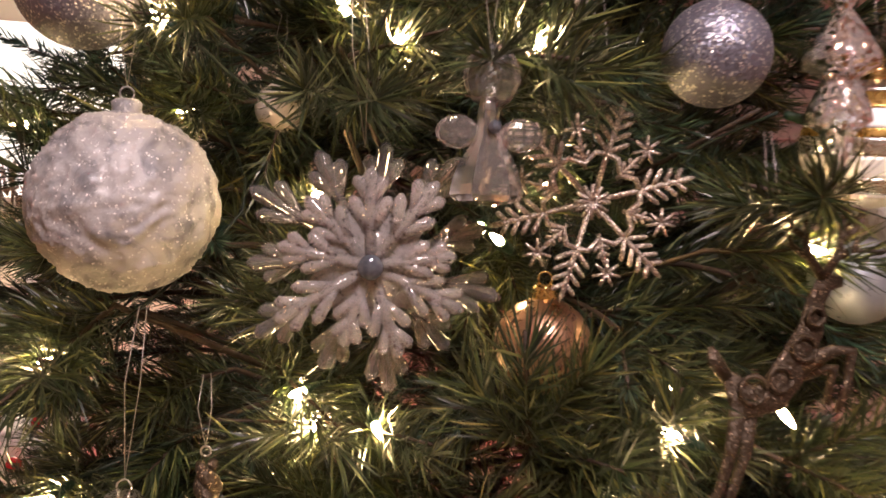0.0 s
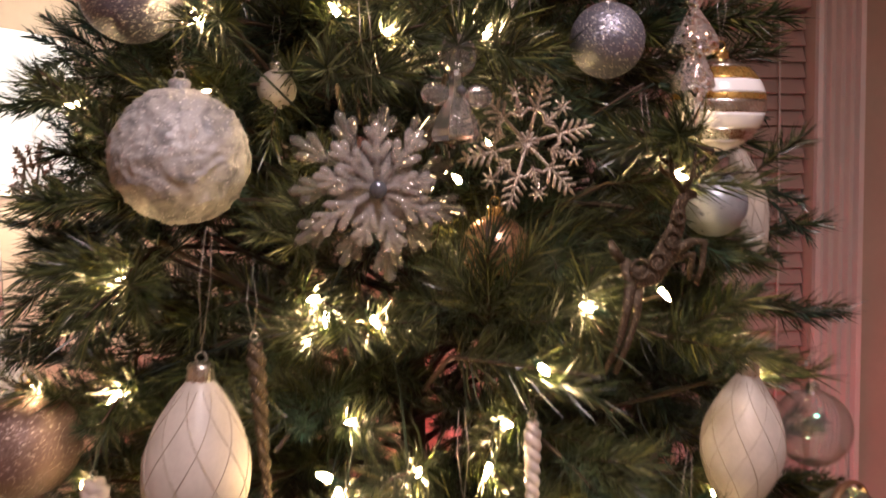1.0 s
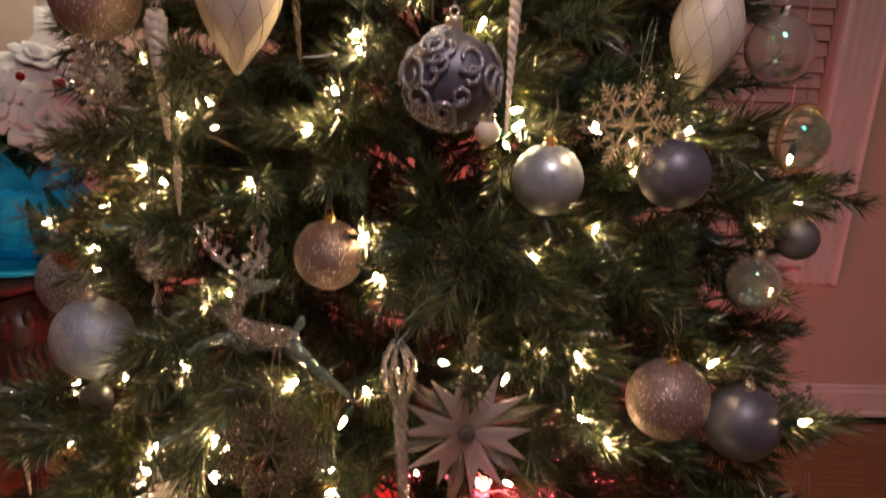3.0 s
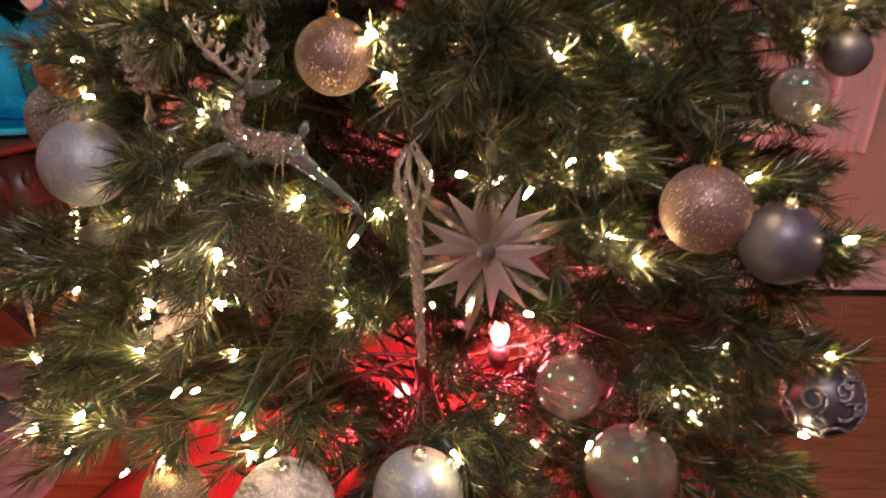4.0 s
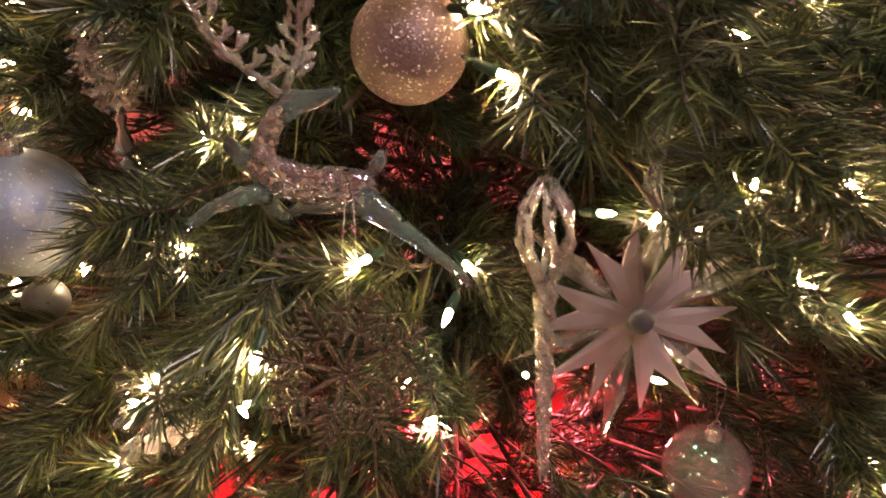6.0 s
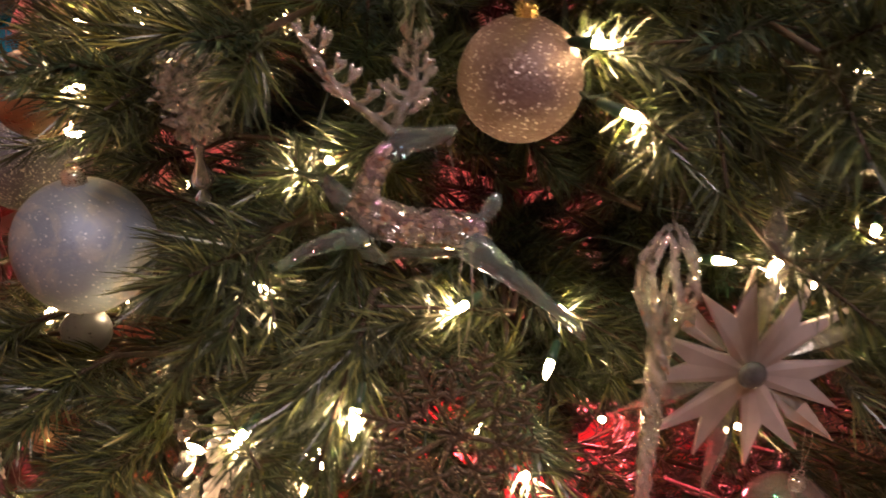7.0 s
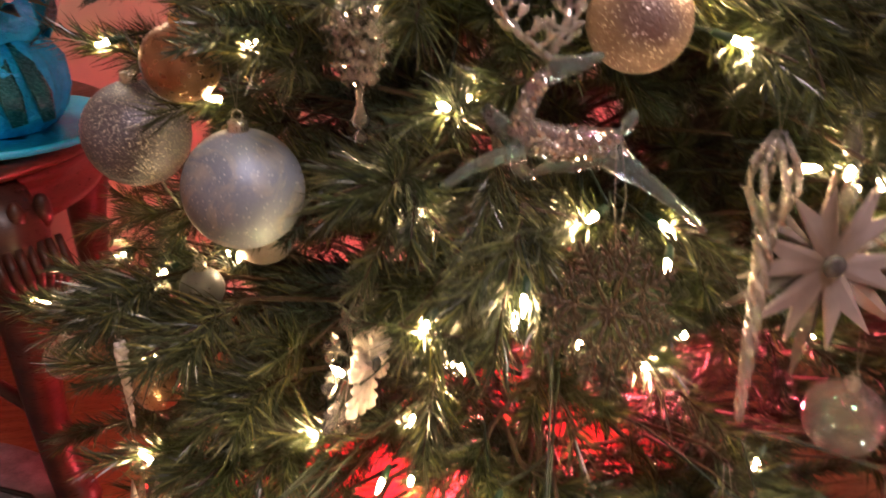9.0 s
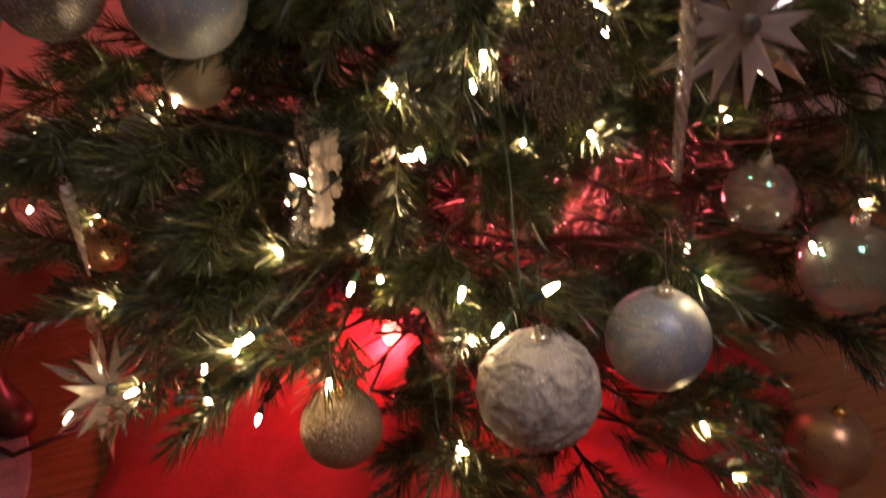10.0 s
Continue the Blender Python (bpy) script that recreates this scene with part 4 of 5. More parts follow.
keep((0.020, 0.375, 1.541), 0.03)

# leaping reindeer, clear with a glittered body
body = Geo().tube([(-0.030, 0, 0.012), (-0.018, 0, 0.001), (0.0, 0, -0.004), (0.022, 0, -0.003), (0.040, 0, -0.004), (0.047, 0, -0.010)], [0.008, 0.0135, 0.0135, 0.0125, 0.0125, 0.006], 14, 0.55, (0, 1, 0))
body.tube([(-0.022, 0, -0.004), (-0.023, 0, 0.016), (-0.016, 0, 0.034), (-0.007, 0, 0.045)], [0.0105, 0.0085, 0.0072, 0.0072], 12, 0.55, (0, 1, 0))
clear = Geo().tube([(-0.010, 0, 0.040), (0.000, 0, 0.049), (0.012, 0, 0.051), (0.024, 0, 0.056), (0.027, 0, 0.058)], [0.007, 0.008, 0.006, 0.0036, 0.0018], 12, 0.55, (0, 1, 0))
clear.tube([(0.045, 0, 0.006), (0.050, 0, 0.016), (0.052, 0, 0.022)], [0.004, 0.005, 0.002], 8, 0.6, (0, 1, 0))
clear.tube([(-0.020, -0.004, -0.010), (-0.038, -0.005, -0.013), (-0.058, -0.006, -0.022), (-0.073, -0.007, -0.034), (-0.079, -0.007, -0.036)], [0.008, 0.0062, 0.0045, 0.0038, 0.003], 10, 0.6, (0, 1, 0))
clear.tube([(-0.020, 0.006, -0.008), (-0.036, 0.008, 0.004), (-0.050, 0.009, 0.018), (-0.044, 0.009, 0.010)], [0.009, 0.008, 0.0045, 0.002], 10, 0.6, (0, 1, 0))
clear.tube([(-0.028, 0.006, -0.012), (-0.022, 0.006, -0.026), (-0.012, 0.006, -0.031)], [0.007, 0.006, 0.003], 10, 0.6, (0, 1, 0))
clear.tube([(0.036, -0.003, -0.008), (0.050, -0.005, -0.017), (0.064, -0.006, -0.026), (0.084, -0.007, -0.040), (0.100, -0.008, -0.052), (0.109, -0.008, -0.062)], [0.0115, 0.009, 0.0065, 0.0045, 0.0038, 0.0026], 10, 0.6, (0, 1, 0))
clear.tube([(0.034, 0.005, -0.012), (0.014, 0.007, -0.021), (-0.004, 0.008, -0.024), (-0.020, 0.008, -0.034)], [0.009, 0.0055, 0.004, 0.0026], 10, 0.6, (0, 1, 0))
for x, z, r in ((-0.020, 0.001, 0.0062), (-0.007, -0.004, 0.0056), (0.005, -0.005, 0.0058), (0.018, -0.004, 0.0060), (0.031, -0.005, 0.0062), (-0.022, 0.018, 0.0046)):
    body.tube([(x + r * (1 - 0.028 * k) * math.cos(0.42 * k + 40 * x), -0.0072, z + r * (1 - 0.028 * k) * math.sin(0.42 * k + 40 * x)) for k in range(30)], 0.0009, 5)
antler = Geo()
for s, lean in ((-1, -0.030), (1, 0.008)):
    base = Vector((-0.008, 0.003 * s, 0.053))
    tip = base + Vector((lean * 1.5 - 0.002, 0.008 * s, 0.054))
    mid = base.lerp(tip, 0.5) + Vector((-0.006 if s < 0 else 0.005, 0, -0.003))
    antler.tube([base, base.lerp(mid, 0.5), mid, mid.lerp(tip, 0.6), tip], [0.0042, 0.0036, 0.0034, 0.0028, 0.0010], 8, 0.7)
    for k in range(11):
        f = 0.18 + 0.075 * k
        side = -1 if k % 2 else 1
        p = base.lerp(mid, f * 2) if f < 0.5 else mid.lerp(tip, f * 2 - 1)
        q = p + Vector((side * (0.016 - 0.0008 * k), 0.003 * math.sin(2.1 * k), 0.010 + 0.004 * math.sin(1.7 * k)))
        antler.tube([p, p.lerp(q, 0.45) - Vector((0, 0, 0.002)), p.lerp(q, 0.8), q], [0.0026, 0.0021, 0.0031, 0.0008], 7, 0.7)
        antler.tube([p.lerp(q, 0.5), p.lerp(q, 0.6) + Vector((0, 0, 0.007))], [0.0018, 0.0009], 6)
figure("reindeer_ornament", (-0.161, 0.408, 0.937), "leaping reindeer of clear teal acrylic with glitter body", [(body, FROST_BODY), (clear, TEAL_ACRYLIC), (antler, SPARKLE), (thread_geo(0.10, 0.05), THREAD)], -15, size=0.98)
for dx, dz in ((-0.05, -0.02), (-0.02, 0.0), (0.02, 0.0), (0.05, -0.02), (0.08, -0.04), (0.0, 0.05), (-0.02, 0.085), (0.01, 0.085)):
    keep((-0.158 + dx * 0.97, 0.408 - dx * 0.26, 0.938 + dz), 0.017)

# dark gold reindeer, open scrollwork
g = Geo()
g.tube([(-0.022, 0, -0.004), (-0.012, 0, -0.020), (0.006, 0, -0.016), (0.020, 0, 0.004), (0.028, 0, 0.024), (0.030, 0, 0.040), (0.036, 0, 0.050), (0.046, 0, 0.050)], [0.004, 0.012, 0.011, 0.011, 0.008, 0.006, 0.006, 0.003], 12, 0.3, (0, 1, 0))
for x, z, r in ((-0.008, -0.012, 0.008), (0.008, -0.006, 0.007), (0.022, 0.012, 0.007), (0.028, 0.030, 0.005)):
    g.tube([(x + r * math.cos(a), -0.004, z + r * math.sin(a)) for a in spread(16)] + [(x + r, -0.004, z)], 0.0016, 6)
g.tube([(-0.014, 0, -0.022), (-0.018, 0, -0.050), (-0.024, 0, -0.072), (-0.038, 0, -0.098)], [0.006, 0.004, 0.0032, 0.003], 8, 0.6, (0, 1, 0))
g.tube([(-0.006, 0.003, -0.022), (-0.006, 0.004, -0.050), (-0.014, 0.004, -0.074), (-0.026, 0.004, -0.100)], [0.006, 0.004, 0.0032, 0.003], 8, 0.6, (0, 1, 0))
g.tube([(0.022, 0, 0.000), (0.042, 0, 0.010), (0.054, 0, 0.010), (0.052, 0, -0.012), (0.046, 0, -0.026)], [0.006, 0.004, 0.004, 0.003, 0.0025], 8, 0.6, (0, 1, 0))
g.tube([(0.020, 0.003, -0.004), (0.036, 0.004, -0.002), (0.046, 0.004, 0.000), (0.042, 0.004, -0.022)], [0.006, 0.004, 0.0035, 0.0025], 8, 0.6, (0, 1, 0))
g.tube([(-0.022, 0, -0.006), (-0.030, 0, 0.004), (-0.033, 0, 0.012)], [0.004, 0.005, 0.002], 8, 0.5, (0, 1, 0))
for s in (-1, 1):
    g.tube([(0.033, 0, 0.052), (0.033 + s * 0.010, 0, 0.066), (0.033 + s * 0.012, 0, 0.086)], [0.003, 0.0026, 0.0012], 7)
    for q in (0.064, 0.074):
        g.tube([(0.033 + s * 0.010, 0, q), (0.033 + s * 0.020, 0, q + 0.006), (0.033 + s * 0.021, 0, q + 0.012)], [0.0024, 0.002, 0.001], 6)
figure("reindeer_ornament", (0.170, 0.405, 1.425), "dark gold reindeer of open glitter scrollwork", [(g, BRONZE_GLIT), (thread_geo(0.085, 0.05), THREAD)], 8, size=0.92)
for dx, dz in ((0, 0), (0.02, 0.03), (-0.015, -0.05), (-0.03, -0.08), (0.04, 0.0)):
    keep((0.180 + dx, 0.410, 1.428 + dz), 0.014)


# ---- light strings ----
STRINGS = []
STRINGS.append(((-0.303, 0.552, 1.554), (-0.237, 0.463, 1.405), (-0.184, 0.548, 1.568), (-0.179, 0.479, 1.616), (-0.094, 0.579, 1.513), (-0.089, 0.480, 1.386), (-0.082, 0.498, 1.510), (-0.070, 0.510, 1.634), (-0.027, 0.416, 1.592), (0.021, 0.480, 1.492), (0.032, 0.480, 1.487), (0.046, 0.403, 1.590), (0.074, 0.567, 1.524), (0.138, 0.466, 1.394), (0.200, 0.440, 1.389), (0.213, 0.441, 1.486), (0.244, 0.513, 1.567)))
STRINGS.append(((-0.335, 0.539, 1.305), (-0.253, 0.518, 1.301), (-0.255, 0.498, 1.303), (-0.100, 0.591, 1.332), (-0.077, 0.479, 1.368), (-0.066, 0.451, 1.230), (-0.076, 0.381, 1.270), (-0.063, 0.449, 1.216), (-0.058, 0.460, 1.287), (-0.036, 0.467, 1.367), (-0.009, 0.354, 1.280), (0.053, 0.448, 1.245), (0.078, 0.349, 1.348), (0.072, 0.453, 1.283), (0.128, 0.427, 1.383), (0.273, 0.494, 1.206), (0.318, 0.512, 1.307)))
STRINGS.append(((-0.298, 0.817, 1.110), (-0.330, 0.638, 1.182), (-0.255, 0.518, 1.128), (-0.215, 0.490, 1.128), (-0.221, 0.387, 1.158), (-0.111, 0.448, 1.140), (-0.084, 0.447, 1.159), (-0.084, 0.433, 1.176), (0.083, 0.434, 1.134), (0.094, 0.441, 1.167), (0.096, 0.437, 1.153), (0.158, 0.378, 1.163), (0.179, 0.459, 1.147), (0.223, 0.476, 1.131), (0.228, 0.473, 1.107), (0.268, 0.447, 1.150), (0.296, 0.519, 1.140)))
STRINGS.append(((-0.503, 0.728, 0.947), (-0.379, 0.610, 1.006), (-0.338, 0.622, 1.009), (-0.360, 0.514, 0.983), (-0.315, 0.554, 1.068), (-0.230, 0.592, 1.015), (-0.276, 0.519, 1.058), (-0.202, 0.479, 0.947), (-0.172, 0.460, 1.078), (-0.053, 0.442, 1.032), (-0.052, 0.420, 1.034), (-0.036, 0.405, 0.998), (0.126, 0.446, 1.012), (0.198, 0.491, 1.031), (0.405, 0.528, 1.032), (0.467, 0.573, 1.052), (0.458, 0.593, 1.104)))
STRINGS.append(((-0.398, 0.624, 0.917), (-0.247, 0.444, 0.877), (-0.224, 0.465, 0.946), (-0.193, 0.354, 0.840), (-0.134, 0.431, 0.859), (-0.127, 0.414, 0.874), (-0.072, 0.394, 0.839), (-0.047, 0.445, 0.848), (0.033, 0.399, 0.910), (0.065, 0.399, 0.903), (0.097, 0.402, 0.890), (0.137, 0.412, 0.920), (0.157, 0.339, 0.946), (0.183, 0.393, 0.851), (0.328, 0.424, 0.906), (0.428, 0.396, 0.852), (0.450, 0.560, 0.937)))
STRINGS.append(((-0.476, 0.705, 0.712), (-0.408, 0.712, 0.724), (-0.336, 0.713, 0.835), (-0.392, 0.673, 0.741), (-0.318, 0.486, 0.698), (-0.309, 0.484, 0.719), (-0.220, 0.448, 0.738), (-0.258, 0.362, 0.824), (-0.215, 0.426, 0.748), (-0.191, 0.376, 0.816), (-0.162, 0.292, 0.686), (-0.092, 0.488, 0.717), (-0.083, 0.386, 0.761), (0.012, 0.490, 0.718), (0.123, 0.466, 0.720), (0.206, 0.370, 0.835), (0.258, 0.348, 0.698)))
STRINGS.append(((-0.552, 0.877, 0.660), (-0.645, 0.858, 0.610), (-0.496, 0.747, 0.672), (-0.497, 0.718, 0.606), (-0.332, 0.492, 0.649), (-0.384, 0.428, 0.598), (-0.377, 0.415, 0.613), (-0.234, 0.547, 0.608), (-0.279, 0.446, 0.621), (-0.254, 0.434, 0.633), (-0.196, 0.388, 0.630), (0.038, 0.354, 0.610), (0.185, 0.378, 0.603), (0.324, 0.443, 0.602), (0.357, 0.469, 0.604), (0.378, 0.498, 0.656), (0.493, 0.473, 0.664)))
STRINGS.append(((-0.676, 0.917, 0.584), (-0.579, 0.846, 0.575), (-0.556, 0.591, 0.444), (-0.493, 0.579, 0.581), (-0.488, 0.557, 0.594), (-0.481, 0.501, 0.524), (-0.414, 0.544, 0.498), (-0.373, 0.491, 0.464), (-0.414, 0.448, 0.532), (-0.307, 0.446, 0.521), (-0.198, 0.376, 0.464), (-0.184, 0.391, 0.580), (-0.164, 0.383, 0.588), (0.046, 0.330, 0.449), (0.097, 0.463, 0.574), (0.171, 0.583, 0.440), (0.481, 0.462, 0.554)))
STRINGS.append(((0.101, 0.325, 0.368),))
bulb_mesh = part("bulb", Geo().lathe([(0.0017, 0.0), (0.0024, 0.002), (0.0026, 0.005), (0.0022, 0.009), (0.0014, 0.0125), (0.0003, 0.015)], 12), BULB)
socket_mesh = part("socket", Geo().lathe([(0.0018, -0.014), (0.0030, -0.012), (0.0033, -0.004), (0.0037, -0.003), (0.0037, 0.001), (0.0026, 0.0015)], 10), SOCKET)
bulb_data, socket_data = bulb_mesh.data, socket_mesh.data
bpy.data.objects.remove(bulb_mesh)
bpy.data.objects.remove(socket_mesh)
rng = random.Random(11)
LIT = []
for places in STRINGS:
    string = thing("light_string", (0, 0, 0), "string of warm white mini bulbs on green wire", "fairy lights", "light strings")
    wire = []
    for k, p in enumerate(places):
        p = Vector(p)
        out = Vector((p.x - AXIS.x, p.y - AXIS.y, 0)).normalized()
        way = (out * rng.uniform(0.3, 1.0) + Vector((rng.uniform(-0.8, 0.8), rng.uniform(-0.4, 0.4), rng.uniform(-0.7, 0.7)))).normalized()
        ob = new("bulb", bulb_data)
        ob.parent = string
        ob.matrix_basis = Matrix.Translation(p - way * 0.009) @ way.to_track_quat("Z", "Y").to_matrix().to_4x4()
        if k == 0:
            tagged(ob, "glowing warm white bulb")
        so = new("socket", socket_data)
        so.parent = ob
        LIT.append((p, out))
        if wire:
            mid = (wire[-1] + p) / 2
            inw = Vector((AXIS.x - mid.x, AXIS.y - mid.y, 0)).normalized()
            wire.append(mid + inw * 0.10 + Vector((0, 0, rng.uniform(-0.02, 0.02))))
        wire.append(p - way * 0.027)
    fine = []
    for i in range(len(wire) - 1):
        a, b = wire[i], wire[i + 1]
        c, d = wire[max(i - 1, 0)], wire[min(i + 2, len(wire) - 1)]
        for t in (0.0, 0.25, 0.5, 0.75):
            fine.append(0.5 * ((2 * a) + (b - c) * t + (2 * c - 5 * a + 4 * b - d) * t * t + (3 * a - c - 3 * b + d) * t ** 3))
    fine.append(wire[-1])
    part("wire", Geo().tube(fine, 0.0012, 5), WIRE, string, "thin green wire")

# ---- red skirt and flood lamps under the tree ----
skirt = part("tree_skirt", Geo().lathe([(0.05, 0.26), (0.07, 0.25), (0.12, 0.19), (0.25, 0.12), (0.40, 0.07), (0.52, 0.04), (0.61, 0.018), (0.64, 0.006), (0.63, 0.002)], 120, (AXIS.x, AXIS.y, 0), lambda a, i: 1 + (0.012 + 0.012 * (i > 4)) * math.sin(17 * a + 0.7 * i) + 0.02 * math.sin(5 * a)), VELVET)
tagged(skirt, "bright red velvet tree skirt round the trunk", "tree skirt")
for x, y, z in FLOODS:
    fl = thing("flood_lamp", (x, y, z), "small red flood lamp shining inside the tree", "lamp", "red flood lamps")
    part("bulb", Geo().ball((0, 0, 0), 0.021, 20, 14, (0.8, 0.8, 1.2)), FLOOD, fl, "glowing red glass")
    part("housing", Geo().lathe([(0.010, -0.0265), (0.020, -0.030), (0.020, -0.055), (0.014, -0.070), (0.012, -0.072)], 20), BLACK, fl, "black housing")
    part("spike", Geo().tube([(0, 0, -0.072), (0, 0, -z + 0.16)], 0.004, 8), BLACK, fl)


# ---- the tree ----
tree = thing("christmas_tree", (AXIS.x, AXIS.y, 0), "full green artificial Christmas tree with long pine needles", "christmas tree")
part("trunk", Geo().tube([(0, 0, 0.06), (0.002, 0, 0.8), (0, 0.003, 1.6), (0, 0, 2.25)], [0.020, 0.019, 0.016, 0.006], 12), TRUNK, tree, "brown trunk pole")
stand = Geo()
for a in spread(4):
    stand.tube([(0, 0, 0.30), (0.08 * math.cos(a), 0.08 * math.sin(a), 0.16), (0.30 * math.cos(a), 0.30 * math.sin(a), 0.095)], [0.012, 0.011, 0.009], 8)
part("stand", stand, BLACK, tree, "metal tree stand")
npr = np.random.RandomState(7)
for p, r in (((0.174, 0.453, 0.631), 0.036), ((0.237, 0.376, 0.573), 0.05), ((0.256, 0.350, 0.340), 0.045), ((-0.001, 0.366, 0.549), 0.045), ((-0.144, 0.340, 0.840), 0.04)):
    KEEP.append((Vector(p), r, Vector((-0.62, -0.55, 0.55)).normalized()))
KC = np.array([list(p) for p, r, o in KEEP])
KR = np.array([r for p, r, o in KEEP])
KO = np.array([list(o) for p, r, o in KEEP])
# open gaps between the lower branches, towards the red lamps and the skirt
GAPS = (((0.152, 0.86, 0.44), 0.046, (-0.12, -0.85, 0.52)), ((-0.03, 1.0, 0.31), 0.055, (0.0, -0.84, 0.55)), ((-0.10, 0.93, 0.20), 0.038, (-0.22, -0.78, 0.58)),
        ((0.05, 0.98, 0.42), 0.032, (-0.36, -0.80, 0.42)), ((-0.28, 0.85, 0.05), 0.055, (-0.12, -0.70, 0.70)), ((0.20, 0.72, 0.05), 0.05, (-0.40, -0.58, 0.70)),
        ((-0.17, 0.95, 0.20), 0.03, (-0.17, -0.78, 0.58)))
GC, GR = np.array([g[0] for g in GAPS]), np.array([g[1] for g in GAPS])
GO = np.array([g[2] for g in GAPS])
GO = GO / np.linalg.norm(GO, axis=1, keepdims=True)


def in_gap(points, width=0.9):
    """Which of the points stand in an open gap."""
    u = points[:, None, :] - GC[None]
    ahead = (u * GO[None]).sum(-1)
    off = np.linalg.norm(u - ahead[..., None] * GO[None], axis=-1)
    return ((ahead > -0.05) & (ahead < 1.1) & (off < GR * width)).any(1)


def blocked(points, margin):
    """Which of the points stand before, or in, a thing that hangs free."""
    v = points[:, None, :] - KC[None]
    along = (v * KO[None]).sum(-1)
    side = np.linalg.norm(v - along[..., None] * KO[None], axis=-1)
    return in_gap(points) | ((along > -0.6 * KR) & (along < 0.3) & (side < np.where((KR < 0.02) & (KR > 0.004), KR + 0.007, KR * (1 + margin) if margin < 0 else KR + margin)) & ((KR > 0.004) | (along < 0.06))).any(1)


def inside(points):
    """Which of the points lie within something that hangs on the tree."""
    near = np.zeros(len(points), bool)
    lo, hi = points.min(0), points.max(0)
    for c, r in zip(KC, KR):
        if (c + r > lo).all() and (c - r < hi).all():
            near |= ((points - c) ** 2).sum(1) < (r * 1.03) ** 2
    return near


def tree_radius(z):
    return 0.57 - (z - 0.85) * 0.16 if z < 1.5 else max(0.05, 0.466 - (z - 1.5) * 0.22 - max(0, z - 1.75) * 0.7)


def unit(a):
    return a / np.maximum(np.linalg.norm(a, axis=-1, keepdims=True), 1e-9)


def needle_arrays(base, way, length, count, long_part):
    """Blades round twigs: base and way (n, 3), length (n). Returns points (m, 5, 3)."""
    n = len(base)
    s = npr.uniform(0.04, 1.0, (n, count)) ** 0.85
    az = npr.uniform(0, 2 * np.pi, (n, count))
    ref = np.where(np.abs(way[:, 2:3]) > 0.9, [[1.0, 0, 0]], [[0, 0, 1.0]])
    u = unit(np.cross(way, ref))
    w = np.cross(way, u)
    cone_angle = np.radians(npr.uniform(26, 66, (n, count)) * (1.1 - 0.45 * s))
    ln = long_part[:, None] * npr.uniform(0.7, 1.15, (n, count)) * (1.05 - 0.25 * s)
    rad_dir = u[:, None] * np.cos(az)[..., None] + w[:, None] * np.sin(az)[..., None]
    d = unit(way[:, None] * np.cos(cone_angle)[..., None] + rad_dir * np.sin(cone_angle)[..., None])
    p0 = base[:, None] + way[:, None] * (length[:, None] * s)[..., None] + rad_dir * 0.0012
    p0[..., 2] -= (length[:, None] * s) ** 2 * 0.9
    bend = npr.normal(0, 0.06, (n, count, 3)) + way[:, None] * 0.12 + np.array([0, 0, -0.05])
    mid = p0 + d * (ln * 0.55)[..., None]
    tip = mid + unit(d + bend) * (ln * 0.45)[..., None]
    across = unit(np.cross(d, npr.normal(0, 1, (n, count, 3)))) * 0.00068
    pts = np.stack([p0 - across, p0 + across, mid + across, mid - across, tip], axis=2)
    return pts.reshape(-1, 5, 3)


def needles_mesh(name, pts, mat=None):
    m = len(pts)
    me = bpy.data.meshes.new(name)
    me.vertices.add(m * 5)
    me.vertices.foreach_set("co", pts.reshape(-1).astype(np.float32))
    k = np.arange(m)[:, None] * 5
    loops = np.concatenate([k + [0, 1, 2, 3], k + [3, 2, 4]], axis=1).reshape(-1)
    me.loops.add(m * 7)
    me.loops.foreach_set("vertex_index", loops.astype(np.int32))
    me.polygons.add(m * 2)
    me.polygons.foreach_set("loop_start", (np.arange(m)[:, None] * 7 + [0, 4]).reshape(-1).astype(np.int32))
    me.update(calc_edges=True)
    me.materials.append(mat or NEEDLE)
    return me


